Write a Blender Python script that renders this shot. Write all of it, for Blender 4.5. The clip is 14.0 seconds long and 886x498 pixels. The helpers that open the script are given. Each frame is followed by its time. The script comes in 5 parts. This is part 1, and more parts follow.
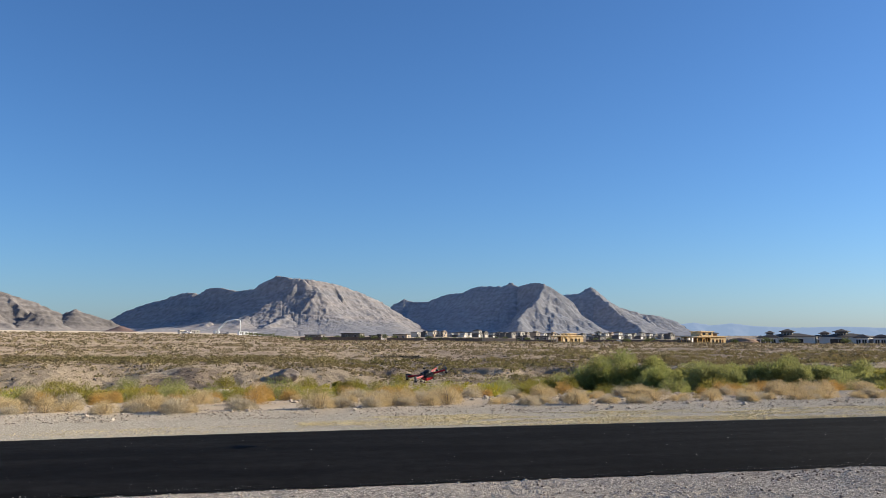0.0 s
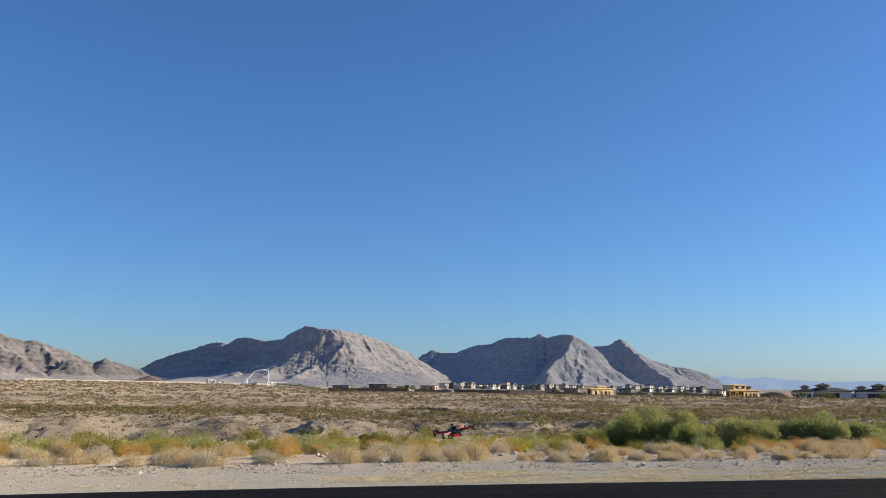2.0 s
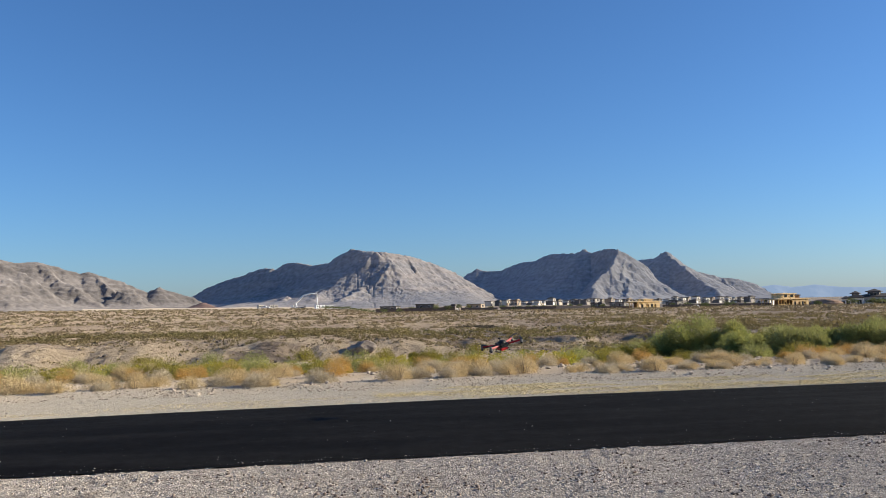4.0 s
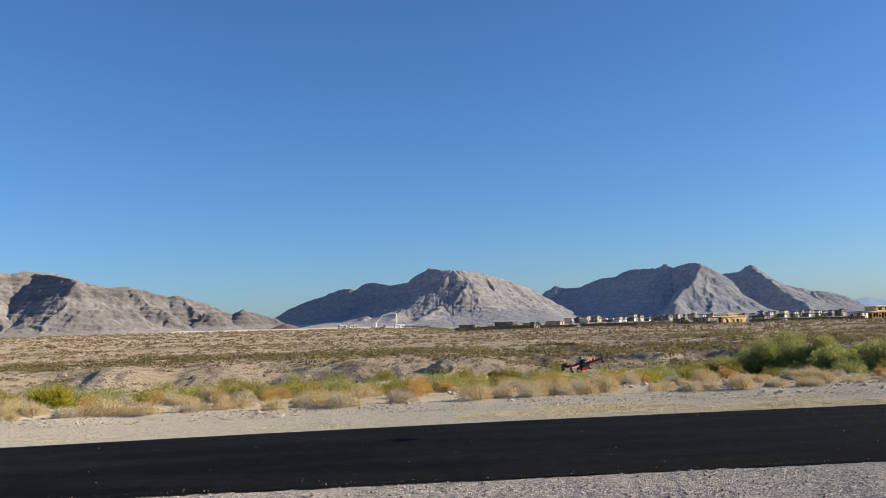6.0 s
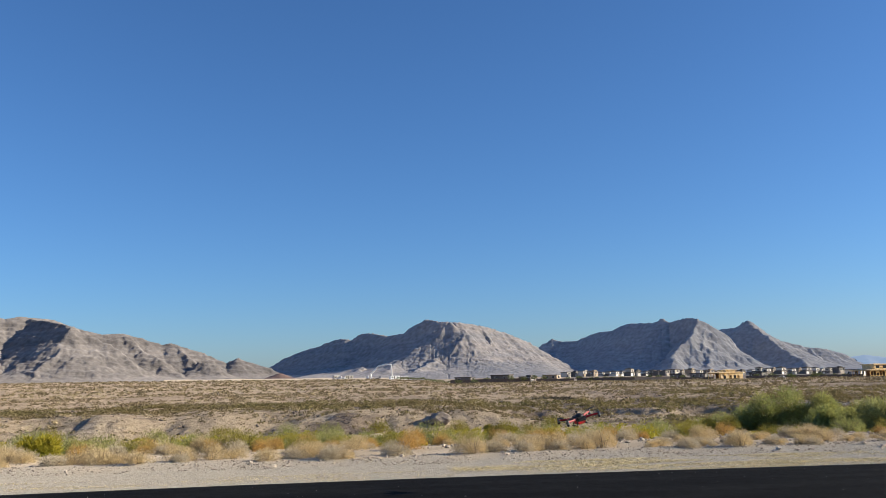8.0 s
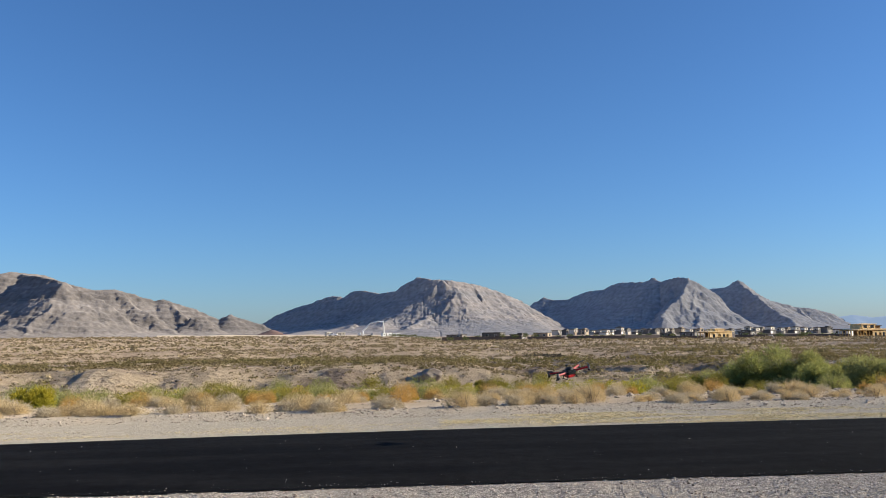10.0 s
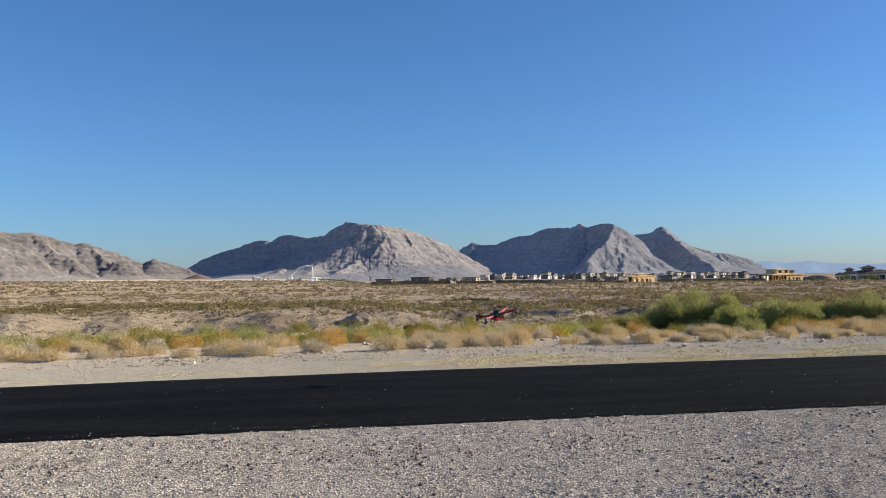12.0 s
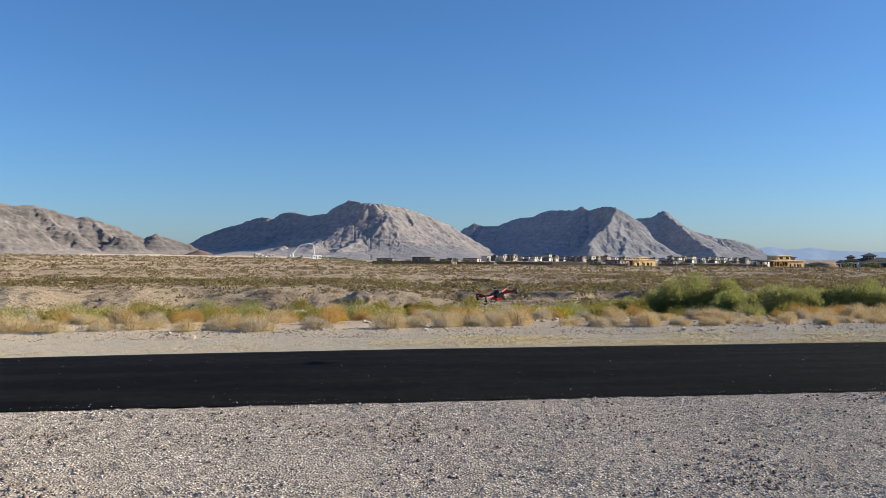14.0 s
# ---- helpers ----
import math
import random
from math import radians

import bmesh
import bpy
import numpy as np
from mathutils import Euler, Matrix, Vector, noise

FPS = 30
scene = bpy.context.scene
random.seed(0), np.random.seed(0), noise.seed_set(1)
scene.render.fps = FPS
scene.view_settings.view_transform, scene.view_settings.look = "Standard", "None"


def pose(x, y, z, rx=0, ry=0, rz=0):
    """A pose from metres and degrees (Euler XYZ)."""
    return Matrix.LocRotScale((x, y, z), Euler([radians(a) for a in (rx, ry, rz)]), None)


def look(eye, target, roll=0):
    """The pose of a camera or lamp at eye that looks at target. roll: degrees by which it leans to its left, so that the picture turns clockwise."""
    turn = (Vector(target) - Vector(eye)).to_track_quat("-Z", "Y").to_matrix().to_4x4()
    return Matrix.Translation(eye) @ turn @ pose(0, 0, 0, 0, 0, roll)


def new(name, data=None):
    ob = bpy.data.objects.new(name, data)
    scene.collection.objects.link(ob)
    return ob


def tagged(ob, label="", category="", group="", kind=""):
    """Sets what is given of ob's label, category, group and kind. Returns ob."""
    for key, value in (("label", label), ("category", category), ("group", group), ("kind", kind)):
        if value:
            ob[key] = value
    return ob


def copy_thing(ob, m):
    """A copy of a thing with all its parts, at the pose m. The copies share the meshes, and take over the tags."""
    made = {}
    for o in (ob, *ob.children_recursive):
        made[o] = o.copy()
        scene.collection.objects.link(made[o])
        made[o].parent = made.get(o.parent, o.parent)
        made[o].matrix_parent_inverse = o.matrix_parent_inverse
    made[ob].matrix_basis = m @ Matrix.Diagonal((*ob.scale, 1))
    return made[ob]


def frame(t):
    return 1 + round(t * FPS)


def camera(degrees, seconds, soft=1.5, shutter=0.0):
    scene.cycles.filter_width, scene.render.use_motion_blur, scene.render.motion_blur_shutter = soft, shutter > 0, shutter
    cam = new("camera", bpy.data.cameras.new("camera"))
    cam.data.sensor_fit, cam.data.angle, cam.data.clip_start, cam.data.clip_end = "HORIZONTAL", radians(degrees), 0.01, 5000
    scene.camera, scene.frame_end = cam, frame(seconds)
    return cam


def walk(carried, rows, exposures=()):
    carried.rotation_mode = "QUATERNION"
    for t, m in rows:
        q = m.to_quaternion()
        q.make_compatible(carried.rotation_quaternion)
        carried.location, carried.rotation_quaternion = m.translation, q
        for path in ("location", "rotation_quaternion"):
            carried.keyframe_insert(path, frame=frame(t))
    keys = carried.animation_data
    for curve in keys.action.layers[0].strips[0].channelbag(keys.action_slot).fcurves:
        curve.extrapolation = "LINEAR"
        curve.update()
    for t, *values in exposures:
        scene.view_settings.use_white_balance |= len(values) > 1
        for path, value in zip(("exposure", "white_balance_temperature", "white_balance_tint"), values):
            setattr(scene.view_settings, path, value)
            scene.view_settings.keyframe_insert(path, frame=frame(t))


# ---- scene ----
cam = camera(53.7, 14.0, soft=0.7)
EYE = 1.6
# seconds, yaw, pitch, roll, height: a person turns on the spot with a phone
TURNS = [
    (0.0, -4.67, 5.53, 0.07, 1.65), (0.5, -3.86, 6.21, -0.14, 1.69), (1.0, -3.02, 8.14, -0.14, 1.70), (1.5, -2.80, 8.61, -0.43, 1.71),
    (2.0, -2.85, 8.84, -0.34, 1.71), (2.5, -2.89, 8.80, 0.45, 1.71), (3.0, -2.63, 8.60, 0.53, 1.69), (3.5, -1.69, 6.01, 0.76, 1.68),
    (4.0, 0.15, 3.61, 1.46, 1.67), (4.2, 1.13, 2.62, 1.75, 1.67), (6.3, 5.43, 5.68, 2.10, 1.70), (6.5, 5.42, 6.23, 1.98, 1.70),
    (7.0, 5.38, 8.11, 2.00, 1.70), (7.2, 5.38, 8.47, 1.80, 1.70), (9.5, 4.61, 6.66, 1.12, 1.64), (10.0, 4.47, 5.56, 1.09, 1.63),
    (10.5, 4.23, 4.74, 1.35, 1.64), (11.0, 3.41, 4.50, 1.18, 1.63), (11.5, 1.34, 3.24, 1.30, 1.62), (12.0, -0.15, 1.86, 1.05, 1.62),
    (12.5, -1.40, 1.20, 0.69, 1.62), (13.0, -1.85, 1.11, 0.34, 1.61), (13.5, -1.33, 0.87, 0.11, 1.60), (14.0, -0.08, 0.57, 0.00, 1.60),
]
walk(cam, [(t, pose(0, 0, h, 90 + p, r, y)) for t, y, p, r, h in TURNS],
     exposures=[(0.0, 0.96, 5900, 10), (14.0, 0.96, 5900, 10)])

# ---- light ----
SUN_AZ, SUN_EL = 86.0, 20.5   # clockwise from +y, above the horizon
world = bpy.data.worlds.new("sky")
scene.world = world
world.use_nodes = True
wn = world.node_tree.nodes
sky = wn.new("ShaderNodeTexSky")
sky.sky_type = "NISHITA"
sky.sun_disc = False
sky.sun_elevation, sky.sun_rotation = radians(SUN_EL), radians(SUN_AZ)
sky.altitude, sky.air_density, sky.dust_density, sky.ozone_density = 1700, 1.2, 1.8, 7.2
wn["Background"].inputs["Strength"].default_value = 0.067
world.node_tree.links.new(sky.outputs["Color"], wn["Background"].inputs["Color"])
sun = new("sun", bpy.data.lights.new("sun", "SUN"))
sun.data.energy, sun.data.angle, sun.data.color = 5.0, radians(0.53), (1.0, 0.84, 0.585)
a, e = radians(SUN_AZ), radians(SUN_EL)
sun.matrix_world = look((math.sin(a) * math.cos(e) * 50, math.cos(a) * math.cos(e) * 50, math.sin(e) * 50), (0, 0, 0))


# ---- small tools ----
def hash2(ix, iy, seed):
    h = (ix.astype(np.int64) * 374761393 + iy.astype(np.int64) * 668265263 + seed * 974711) & 0x7FFFFFFF
    h = ((h ^ (h >> 13)) * 1274126177) & 0x7FFFFFFF
    return ((h ^ (h >> 16)) & 0xFFFF) / 65535.0


def vnoise(x, y, seed=0):
    """Smooth gradient noise, about -1 to 1."""
    x, y = np.asarray(x, float), np.asarray(y, float)
    ix, iy = np.floor(x), np.floor(y)
    fx, fy = x - ix, y - iy
    wx, wy = fx * fx * fx * (fx * (fx * 6 - 15) + 10), fy * fy * fy * (fy * (fy * 6 - 15) + 10)

    def corner(dx, dy):
        a = hash2(ix + dx, iy + dy, seed) * math.tau
        return np.cos(a) * (fx - dx) + np.sin(a) * (fy - dy)
    top = corner(0, 0) * (1 - wx) + corner(1, 0) * wx
    low = corner(0, 1) * (1 - wx) + corner(1, 1) * wx
    return (top * (1 - wy) + low * wy) * 1.5


def fbm(x, y, octaves=4, seed=0, gain=0.5):
    total, amp, norm = 0.0, 1.0, 0.0
    for k in range(octaves):
        total = total + amp * vnoise(np.asarray(x) * 2 ** k + 17.3 * k, np.asarray(y) * 2 ** k - 9.1 * k, seed + k)
        norm, amp = norm + amp, amp * gain
    return total / norm


def ridged(x, y, octaves=4, seed=0):
    total, amp, norm = 0.0, 1.0, 0.0
    for k in range(octaves):
        total = total + amp * (1 - np.abs(vnoise(np.asarray(x) * 2 ** k + 5.7 * k, np.asarray(y) * 2 ** k + 3.1 * k, seed + k)))
        norm, amp = norm + amp, amp * 0.5
    return total / norm


def step(a, b, x):
    t = np.clip((np.asarray(x, float) - a) / (b - a), 0, 1)
    return t * t * (3 - 2 * t)


def grid_mesh(name, X, Y, Z, mat, smooth=True):
    """A sheet over a grid of points."""
    n, m = X.shape
    co = np.stack([X, Y, Z], -1).reshape(-1, 3).astype(np.float32)
    i = np.arange(n * m).reshape(n, m)
    f = np.stack([i[:-1, :-1], i[1:, :-1], i[1:, 1:], i[:-1, 1:]], -1).reshape(-1, 4).astype(np.int32)
    me = bpy.data.meshes.new(name)
    me.vertices.add(len(co))
    me.vertices.foreach_set("co", co.ravel())
    me.loops.add(f.size)
    me.loops.foreach_set("vertex_index", f.ravel())
    me.polygons.add(len(f))
    me.polygons.foreach_set("loop_start", np.arange(0, f.size, 4, dtype=np.int32))
    me.update(calc_edges=True)
    me.validate()
    me.materials.append(mat)
    if smooth:
        me.shade_smooth()
    return me


def part(name, bm, mat, parent, label=""):
    me = bpy.data.meshes.new(name)
    bm.to_mesh(me)
    bm.free()
    me.materials.append(mat)
    ob = new(name, me)
    ob.parent = parent
    return tagged(ob, label)


def box(bm, x0, x1, y0, y1, z0, z1):
    v = [bm.verts.new(p) for p in ((x0, y0, z0), (x1, y0, z0), (x1, y1, z0), (x0, y1, z0),
                                   (x0, y0, z1), (x1, y0, z1), (x1, y1, z1), (x0, y1, z1))]
    for f in ((3, 2, 1, 0), (4, 5, 6, 7), (0, 1, 5, 4), (1, 2, 6, 5), (2, 3, 7, 6), (3, 0, 4, 7)):
        bm.faces.new([v[k] for k in f])
    return bm


def rod(bm, p, q, r0, r1=None, sides=6):
    """A tapered round bar from p to q."""
    r1 = r0 if r1 is None else r1
    p, q = Vector(p), Vector(q)
    d = (q - p).normalized()
    s = d.orthogonal().normalized()
    t = d.cross(s)
    rings = []
    for c, r in ((p, r0), (q, r1)):
        rings.append([bm.verts.new(c + (s * math.cos(k * math.tau / sides) + t * math.sin(k * math.tau / sides)) * r) for k in range(sides)])
    for k in range(sides):
        bm.faces.new((rings[0][k], rings[0][(k + 1) % sides], rings[1][(k + 1) % sides], rings[1][k]))
    bm.faces.new(rings[0][::-1])
    bm.faces.new(rings[1])
    return bm


# ---- materials ----
def material(name, base, rough=0.9, metal=0.0, spread=0.25, scale=3.0, bump=0.0, bump_scale=30.0, second=None, per_object=0.0, per_island=0.0, detail=4.0, coarse=0.0, gloss=0.25, through_light=0.0, stretch=None, flat=0.2):
    """Base colour with fine and coarse variation, optional relief. second: a colour that coarse patches lean to."""
    m = bpy.data.materials.new(name)
    m.use_nodes = True
    n, l = m.node_tree.nodes, m.node_tree.links
    bsdf = n["Principled BSDF"]
    bsdf.inputs["Roughness"].default_value, bsdf.inputs["Metallic"].default_value = rough, metal
    bsdf.inputs["Specular IOR Level"].default_value = gloss
    bsdf.inputs["Diffuse Roughness"].default_value = flat
    geo = n.new("ShaderNodeTexCoord")
    n1 = n.new("ShaderNodeTexNoise")
    n1.inputs["Scale"].default_value, n1.inputs["Detail"].default_value = scale, detail
    l.new(geo.outputs["Object"], n1.inputs["Vector"])
    n2 = n.new("ShaderNodeTexNoise")
    n2.inputs["Scale"].default_value, n2.inputs["Detail"].default_value = coarse or scale * 0.13, 3
    if stretch:
        mp = n.new("ShaderNodeMapping")
        mp.vector_type = "TEXTURE"
        mp.inputs["Scale"].default_value, mp.inputs["Rotation"].default_value = stretch[:3], (0, 0, stretch[3])
        l.new(geo.outputs["Object"], mp.inputs["Vector"])
        l.new(mp.outputs["Vector"], n2.inputs["Vector"])
    else:
        l.new(geo.outputs["Object"], n2.inputs["Vector"])
    mix = n.new("ShaderNodeMix")
    mix.data_type = "RGBA"
    mix.inputs["A"].default_value = (*base, 1)
    mix.inputs["B"].default_value = (*(second or base), 1)
    ramp = n.new("ShaderNodeMapRange")
    ramp.inputs["From Min"].default_value, ramp.inputs["From Max"].default_value = 0.40, 0.62
    l.new(n2.outputs["Fac"], ramp.inputs["Value"])
    l.new(ramp.outputs["Result"], mix.inputs["Factor"])
    val = n.new("ShaderNodeMapRange")
    val.inputs["From Min"].default_value, val.inputs["From Max"].default_value = 0.25, 0.75
    val.inputs["To Min"].default_value, val.inputs["To Max"].default_value = 1 - spread, 1 + spread
    l.new(n1.outputs["Fac"], val.inputs["Value"])
    last = val.outputs["Result"]
    if per_object or per_island:
        src = n.new("ShaderNodeObjectInfo").outputs["Random"] if per_object else n.new("ShaderNodeNewGeometry").outputs["Random Per Island"]
        amt = per_object or per_island
        vr = n.new("ShaderNodeMapRange")
        vr.inputs["To Min"].default_value, vr.inputs["To Max"].default_value = 1 - amt, 1 + amt
        l.new(src, vr.inputs["Value"])
        mul = n.new("ShaderNodeMath")
        mul.operation = "MULTIPLY"
        l.new(last, mul.inputs[0])
        l.new(vr.outputs["Result"], mul.inputs[1])
        last = mul.outputs["Value"]
    hsv = n.new("ShaderNodeHueSaturation")
    l.new(mix.outputs["Result"], hsv.inputs["Color"])
    l.new(last, hsv.inputs["Value"])
    l.new(hsv.outputs["Color"], bsdf.inputs["Base Color"])
    if bump:
        n3 = n.new("ShaderNodeTexNoise")
        n3.inputs["Scale"].default_value, n3.inputs["Detail"].default_value = bump_scale, 5
        l.new(geo.outputs["Object"], n3.inputs["Vector"])
        b = n.new("ShaderNodeBump")
        b.inputs["Strength"].default_value, b.inputs["Distance"].default_value = 1.0, bump
        l.new(n3.outputs["Fac"], b.inputs["Height"])
        l.new(b.outputs["Normal"], bsdf.inputs["Normal"])
    if through_light:
        tr, ms = n.new("ShaderNodeBsdfTranslucent"), n.new("ShaderNodeMixShader")
        ms.inputs["Fac"].default_value = through_light
        l.new(hsv.outputs["Color"], tr.inputs["Color"])
        l.new(bsdf.outputs["BSDF"], ms.inputs[1])
        l.new(tr.outputs["BSDF"], ms.inputs[2])
        l.new(ms.outputs["Shader"], n["Material Output"].inputs["Surface"])
    return m


ASPHALT = material("asphalt", (0.0052, 0.0052, 0.0060), 1.0, spread=0.4, scale=6, bump=0.004, bump_scale=120, second=(0.0100, 0.0098, 0.0104), coarse=1.1, gloss=0.04, stretch=(4, 0.7, 1, math.atan(0.145)))
ROCK_MID = material("mountain_rock", (0.34, 0.307, 0.294), 0.95, spread=0.35, scale=0.05, bump=2.0, bump_scale=0.11, second=(0.275, 0.264, 0.27), coarse=0.0035, detail=8, stretch=(3, 3, 0.14, 0.4), flat=1.0)
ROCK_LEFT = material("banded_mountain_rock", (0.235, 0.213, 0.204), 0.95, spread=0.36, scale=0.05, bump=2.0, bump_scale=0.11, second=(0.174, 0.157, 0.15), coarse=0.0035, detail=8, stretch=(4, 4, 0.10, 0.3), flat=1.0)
# the slight blue cast in this rock colour imitates haze over the ridge
ROCK_HAZE_BLUE = material("haze_tinted_mountain_rock", (0.335, 0.328, 0.338), 0.95, spread=0.3, scale=0.05, bump=1.5, bump_scale=0.11, second=(0.30, 0.298, 0.315), coarse=0.0035, detail=8, stretch=(3, 3, 0.14, 0.4), flat=1.0)
STONE = material("pale_stone", (0.44, 0.38, 0.305), 0.9, spread=0.2, scale=20, second=(0.33, 0.27, 0.215), per_island=0.45)


# ---- ground ----
TILT = math.atan(0.145)     # the runway lies a little askew to the y axis
CT, ST = math.cos(TILT), math.sin(TILT)


def along(x, y):
    return x * CT + y * ST


def across(x, y):
    return y * CT - x * ST


def at_uv(u, v):
    return u * CT - v * ST, u * ST + v * CT


def rise(az):
    """Slope angle, in degrees, under which the far plain is seen in that direction."""
    return np.interp(az, [-60, -27, -9, -6.5, -4.5, 1, 12, 27, 60], [0.34, 0.21, -0.06, -0.21, -0.51, -0.50, -0.66, -0.77, -0.84])


def ground_z(x, y):
    x, y = np.asarray(x, float), np.asarray(y, float)
    u, v = along(x, y), across(x, y)
    d = np.hypot(x, y)
    az = np.degrees(np.arctan2(x, np.maximum(y, 1e-6)))
    near = (0.012 * fbm(x * 1.8, y * 1.8, 5, 3, 0.65) - 0.006) * step(2, 5, d)
    near = near + 0.10 * np.exp(-((v - 18.9) / 0.7) ** 2) * (0.6 + 0.6 * fbm(u * 0.6, v * 0.8, 2, 5))
    fall = -1.75 * step(19.5, 46, v)
    lumps = fbm(u * 0.085, v * 0.06, 3, 11)
    # rounded mounds along the wash, passing into an undercut ledge farther along
    turn = step(4, 12, u)
    wob = 2.4 * vnoise(u * 0.06, 0.5, 21) + 2.0 * vnoise(u * 0.25, 0.7, 22) + 0.5 * vnoise(u * 0.9, 0.3, 23)
    mounds = 1.08 * step(58.5, 65, v + wob)
    ledge = 0.50 * step(73, 73.9, v + wob * 0.7) + 0.45 * step(74, 92, v)
    bank = (1 - turn) * mounds + turn * ledge
    domes = np.maximum(lumps + 0.1, 0) * 0.25 * step(56, 66, v) * (1 - step(82, 100, v))
    domes = domes + (1 - turn) * 0.72 * (vnoise(u * 0.17, v * 0.03, 24) - 0.3) * np.exp(-((v - 65) / 5.0) ** 2)
    face = np.exp(-((v + wob - 62) / 3.5) ** 2) * (1 - turn) + np.exp(-((v + wob * 0.7 - 73.4) / 0.8) ** 2) * turn
    domes = domes - 0.22 * face * ridged(u * 0.45 + 0.3 * vnoise(u * 0.7, v * 0.3, 25), v * 0.05, 3, 26)
    rough = 0.10 * fbm(x * 0.5, y * 0.5, 4, 31) * step(20, 30, v) * (1 - step(150, 400, v))
    rough = rough + (0.20 * fbm(x * 0.16, y * 0.16, 5, 33, 0.6) - 0.22 * np.maximum(ridged(u * 0.11 + 0.4 * vnoise(u * 0.2, v * 0.2, 36), v * 0.05, 4, 35) - 0.60, 0) / 0.6) * step(54, 62, v) * (1 - step(95, 125, v))
    gully = -0.22 * np.maximum(ridged(u * 0.045, v * 0.02, 3, 41) - 0.72, 0) / 0.28 * step(60, 70, v) * (1 - step(230, 330, v))
    base = near + fall + bank + domes + rough + gully
    # the plain climbs to its far edge, beyond which the land goes on at the same slope
    edge = EYE + np.minimum(d, 400) * np.tan(np.radians(rise(az)))
    beyond = EYE + d * np.tan(np.radians(rise(az) + (np.maximum(-0.15, rise(az)) - rise(az)) * step(900, 3000, d)))
    t = np.clip((d - 95) / 305, 0, 1)
    plain = (1 - t) * base + t * edge + 0.35 * fbm(x * 0.02, y * 0.02, 3, 51) * t * (1 - t) * 4
    plain = plain + 0.36 * fbm(x * 0.07, y * 0.045, 4, 52, 0.6) * step(78, 105, d) * (1 - step(300, 400, d))
    z = np.where(d > 400, beyond, plain)
    back = step(0, -6, y)
    return np.where(y > 0, z, z * (1 - back))


def ground_node_material():
    m = bpy.data.materials.new("desert_ground")
    m.use_nodes = True
    n, l = m.node_tree.nodes, m.node_tree.links
    bsdf = n["Principled BSDF"]
    bsdf.inputs["Roughness"].default_value = 0.95
    bsdf.inputs["Specular IOR Level"].default_value = 0.15
    bsdf.inputs["Diffuse Roughness"].default_value = 0.65
    co = n.new("ShaderNodeTexCoord").outputs["Object"]

    def noise_at(scale, detail=4.0, rough=0.5):
        k = n.new("ShaderNodeTexNoise")
        k.inputs["Scale"].default_value, k.inputs["Detail"].default_value, k.inputs["Roughness"].default_value = scale, detail, rough
        l.new(co, k.inputs["Vector"])
        return k.outputs["Fac"]

    def span(src, a, b, c=0.0, d=1.0):
        k = n.new("ShaderNodeMapRange")
        for key, value in zip(("From Min", "From Max", "To Min", "To Max"), (a, b, c, d)):
            k.inputs[key].default_value = value
        l.new(src, k.inputs["Value"])
        return k.outputs["Result"]

    def mixed(fac, a, b):
        k = n.new("ShaderNodeMix")
        k.data_type = "RGBA"
        l.new(fac, k.inputs["Factor"])
        for sock, c in ((k.inputs["A"], a), (k.inputs["B"], b)):
            if isinstance(c, tuple):
                sock.default_value = (*c, 1)
            else:
                l.new(c, sock)
        return k.outputs["Result"]

    def math_node(op, a, b):
        k = n.new("ShaderNodeMath")
        k.operation = op
        for sock, c in zip(k.inputs, (a, b)):
            if isinstance(c, (int, float)):
                sock.default_value = c
            else:
                l.new(c, sock)
        return k.outputs["Value"]

    rot = n.new("ShaderNodeVectorRotate")
    rot.rotation_type = "Z_AXIS"
    rot.inputs["Angle"].default_value = -TILT
    l.new(co, rot.inputs["Vector"])
    sep = n.new("ShaderNodeSeparateXYZ")
    l.new(rot.outputs["Vector"], sep.inputs["Vector"])
    v = math_node("ADD", sep.outputs["Y"], span(noise_at(0.5), 0.2, 0.8, -1.0, 1.0))
    # crushed gravel by the runway
    def pebble(scale):
        k = n.new("ShaderNodeTexVoronoi")
        k.inputs["Scale"].default_value, k.inputs["Randomness"].default_value = scale, 1.0
        l.new(co, k.inputs["Vector"])
        g = n.new("ShaderNodeSeparateColor")
        l.new(k.outputs["Color"], g.inputs["Color"])
        return k.outputs["Distance"], g.outputs["Red"]
    far_from, tone = pebble(46.0)
    # tone drops towards pebble rims, so gaps are shaded by colour
    speck = math_node("MULTIPLY", tone, span(far_from, 0.25, 0.75, 1.0, 0.25))
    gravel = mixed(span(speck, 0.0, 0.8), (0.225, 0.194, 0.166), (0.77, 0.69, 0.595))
    # dark voids and pits painted in as shade among the stones, over dark soil
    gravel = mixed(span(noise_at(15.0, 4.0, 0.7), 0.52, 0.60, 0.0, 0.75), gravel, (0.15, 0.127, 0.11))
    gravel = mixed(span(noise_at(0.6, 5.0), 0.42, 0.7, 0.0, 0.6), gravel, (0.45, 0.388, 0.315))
    pit_shade = span(math_node("MULTIPLY", span(noise_at(2.6, 6.0, 0.7), 0.50, 0.66), span(noise_at(0.45, 3.0), 0.42, 0.6)), 0.0, 1.0, 0.0, 0.75)
    gravel = mixed(pit_shade, gravel, (0.15, 0.125, 0.105))
    # wash sand and desert soil
    sand = mixed(span(noise_at(0.35, 6.0), 0.35, 0.65), (0.53, 0.425, 0.295), (0.63, 0.52, 0.385))
    soil = mixed(span(noise_at(0.05, 8.0, 0.65), 0.40, 0.60), (0.58, 0.455, 0.315), (0.43, 0.332, 0.245))
    soil = mixed(span(noise_at(0.9, 5.0, 0.6), 0.46, 0.58, 0.0, 0.30), soil, (0.15, 0.115, 0.085))
    soil = mixed(span(noise_at(4.0, 4.0, 0.6), 0.52, 0.6, 0.0, 0.35), soil, (0.17, 0.13, 0.09))
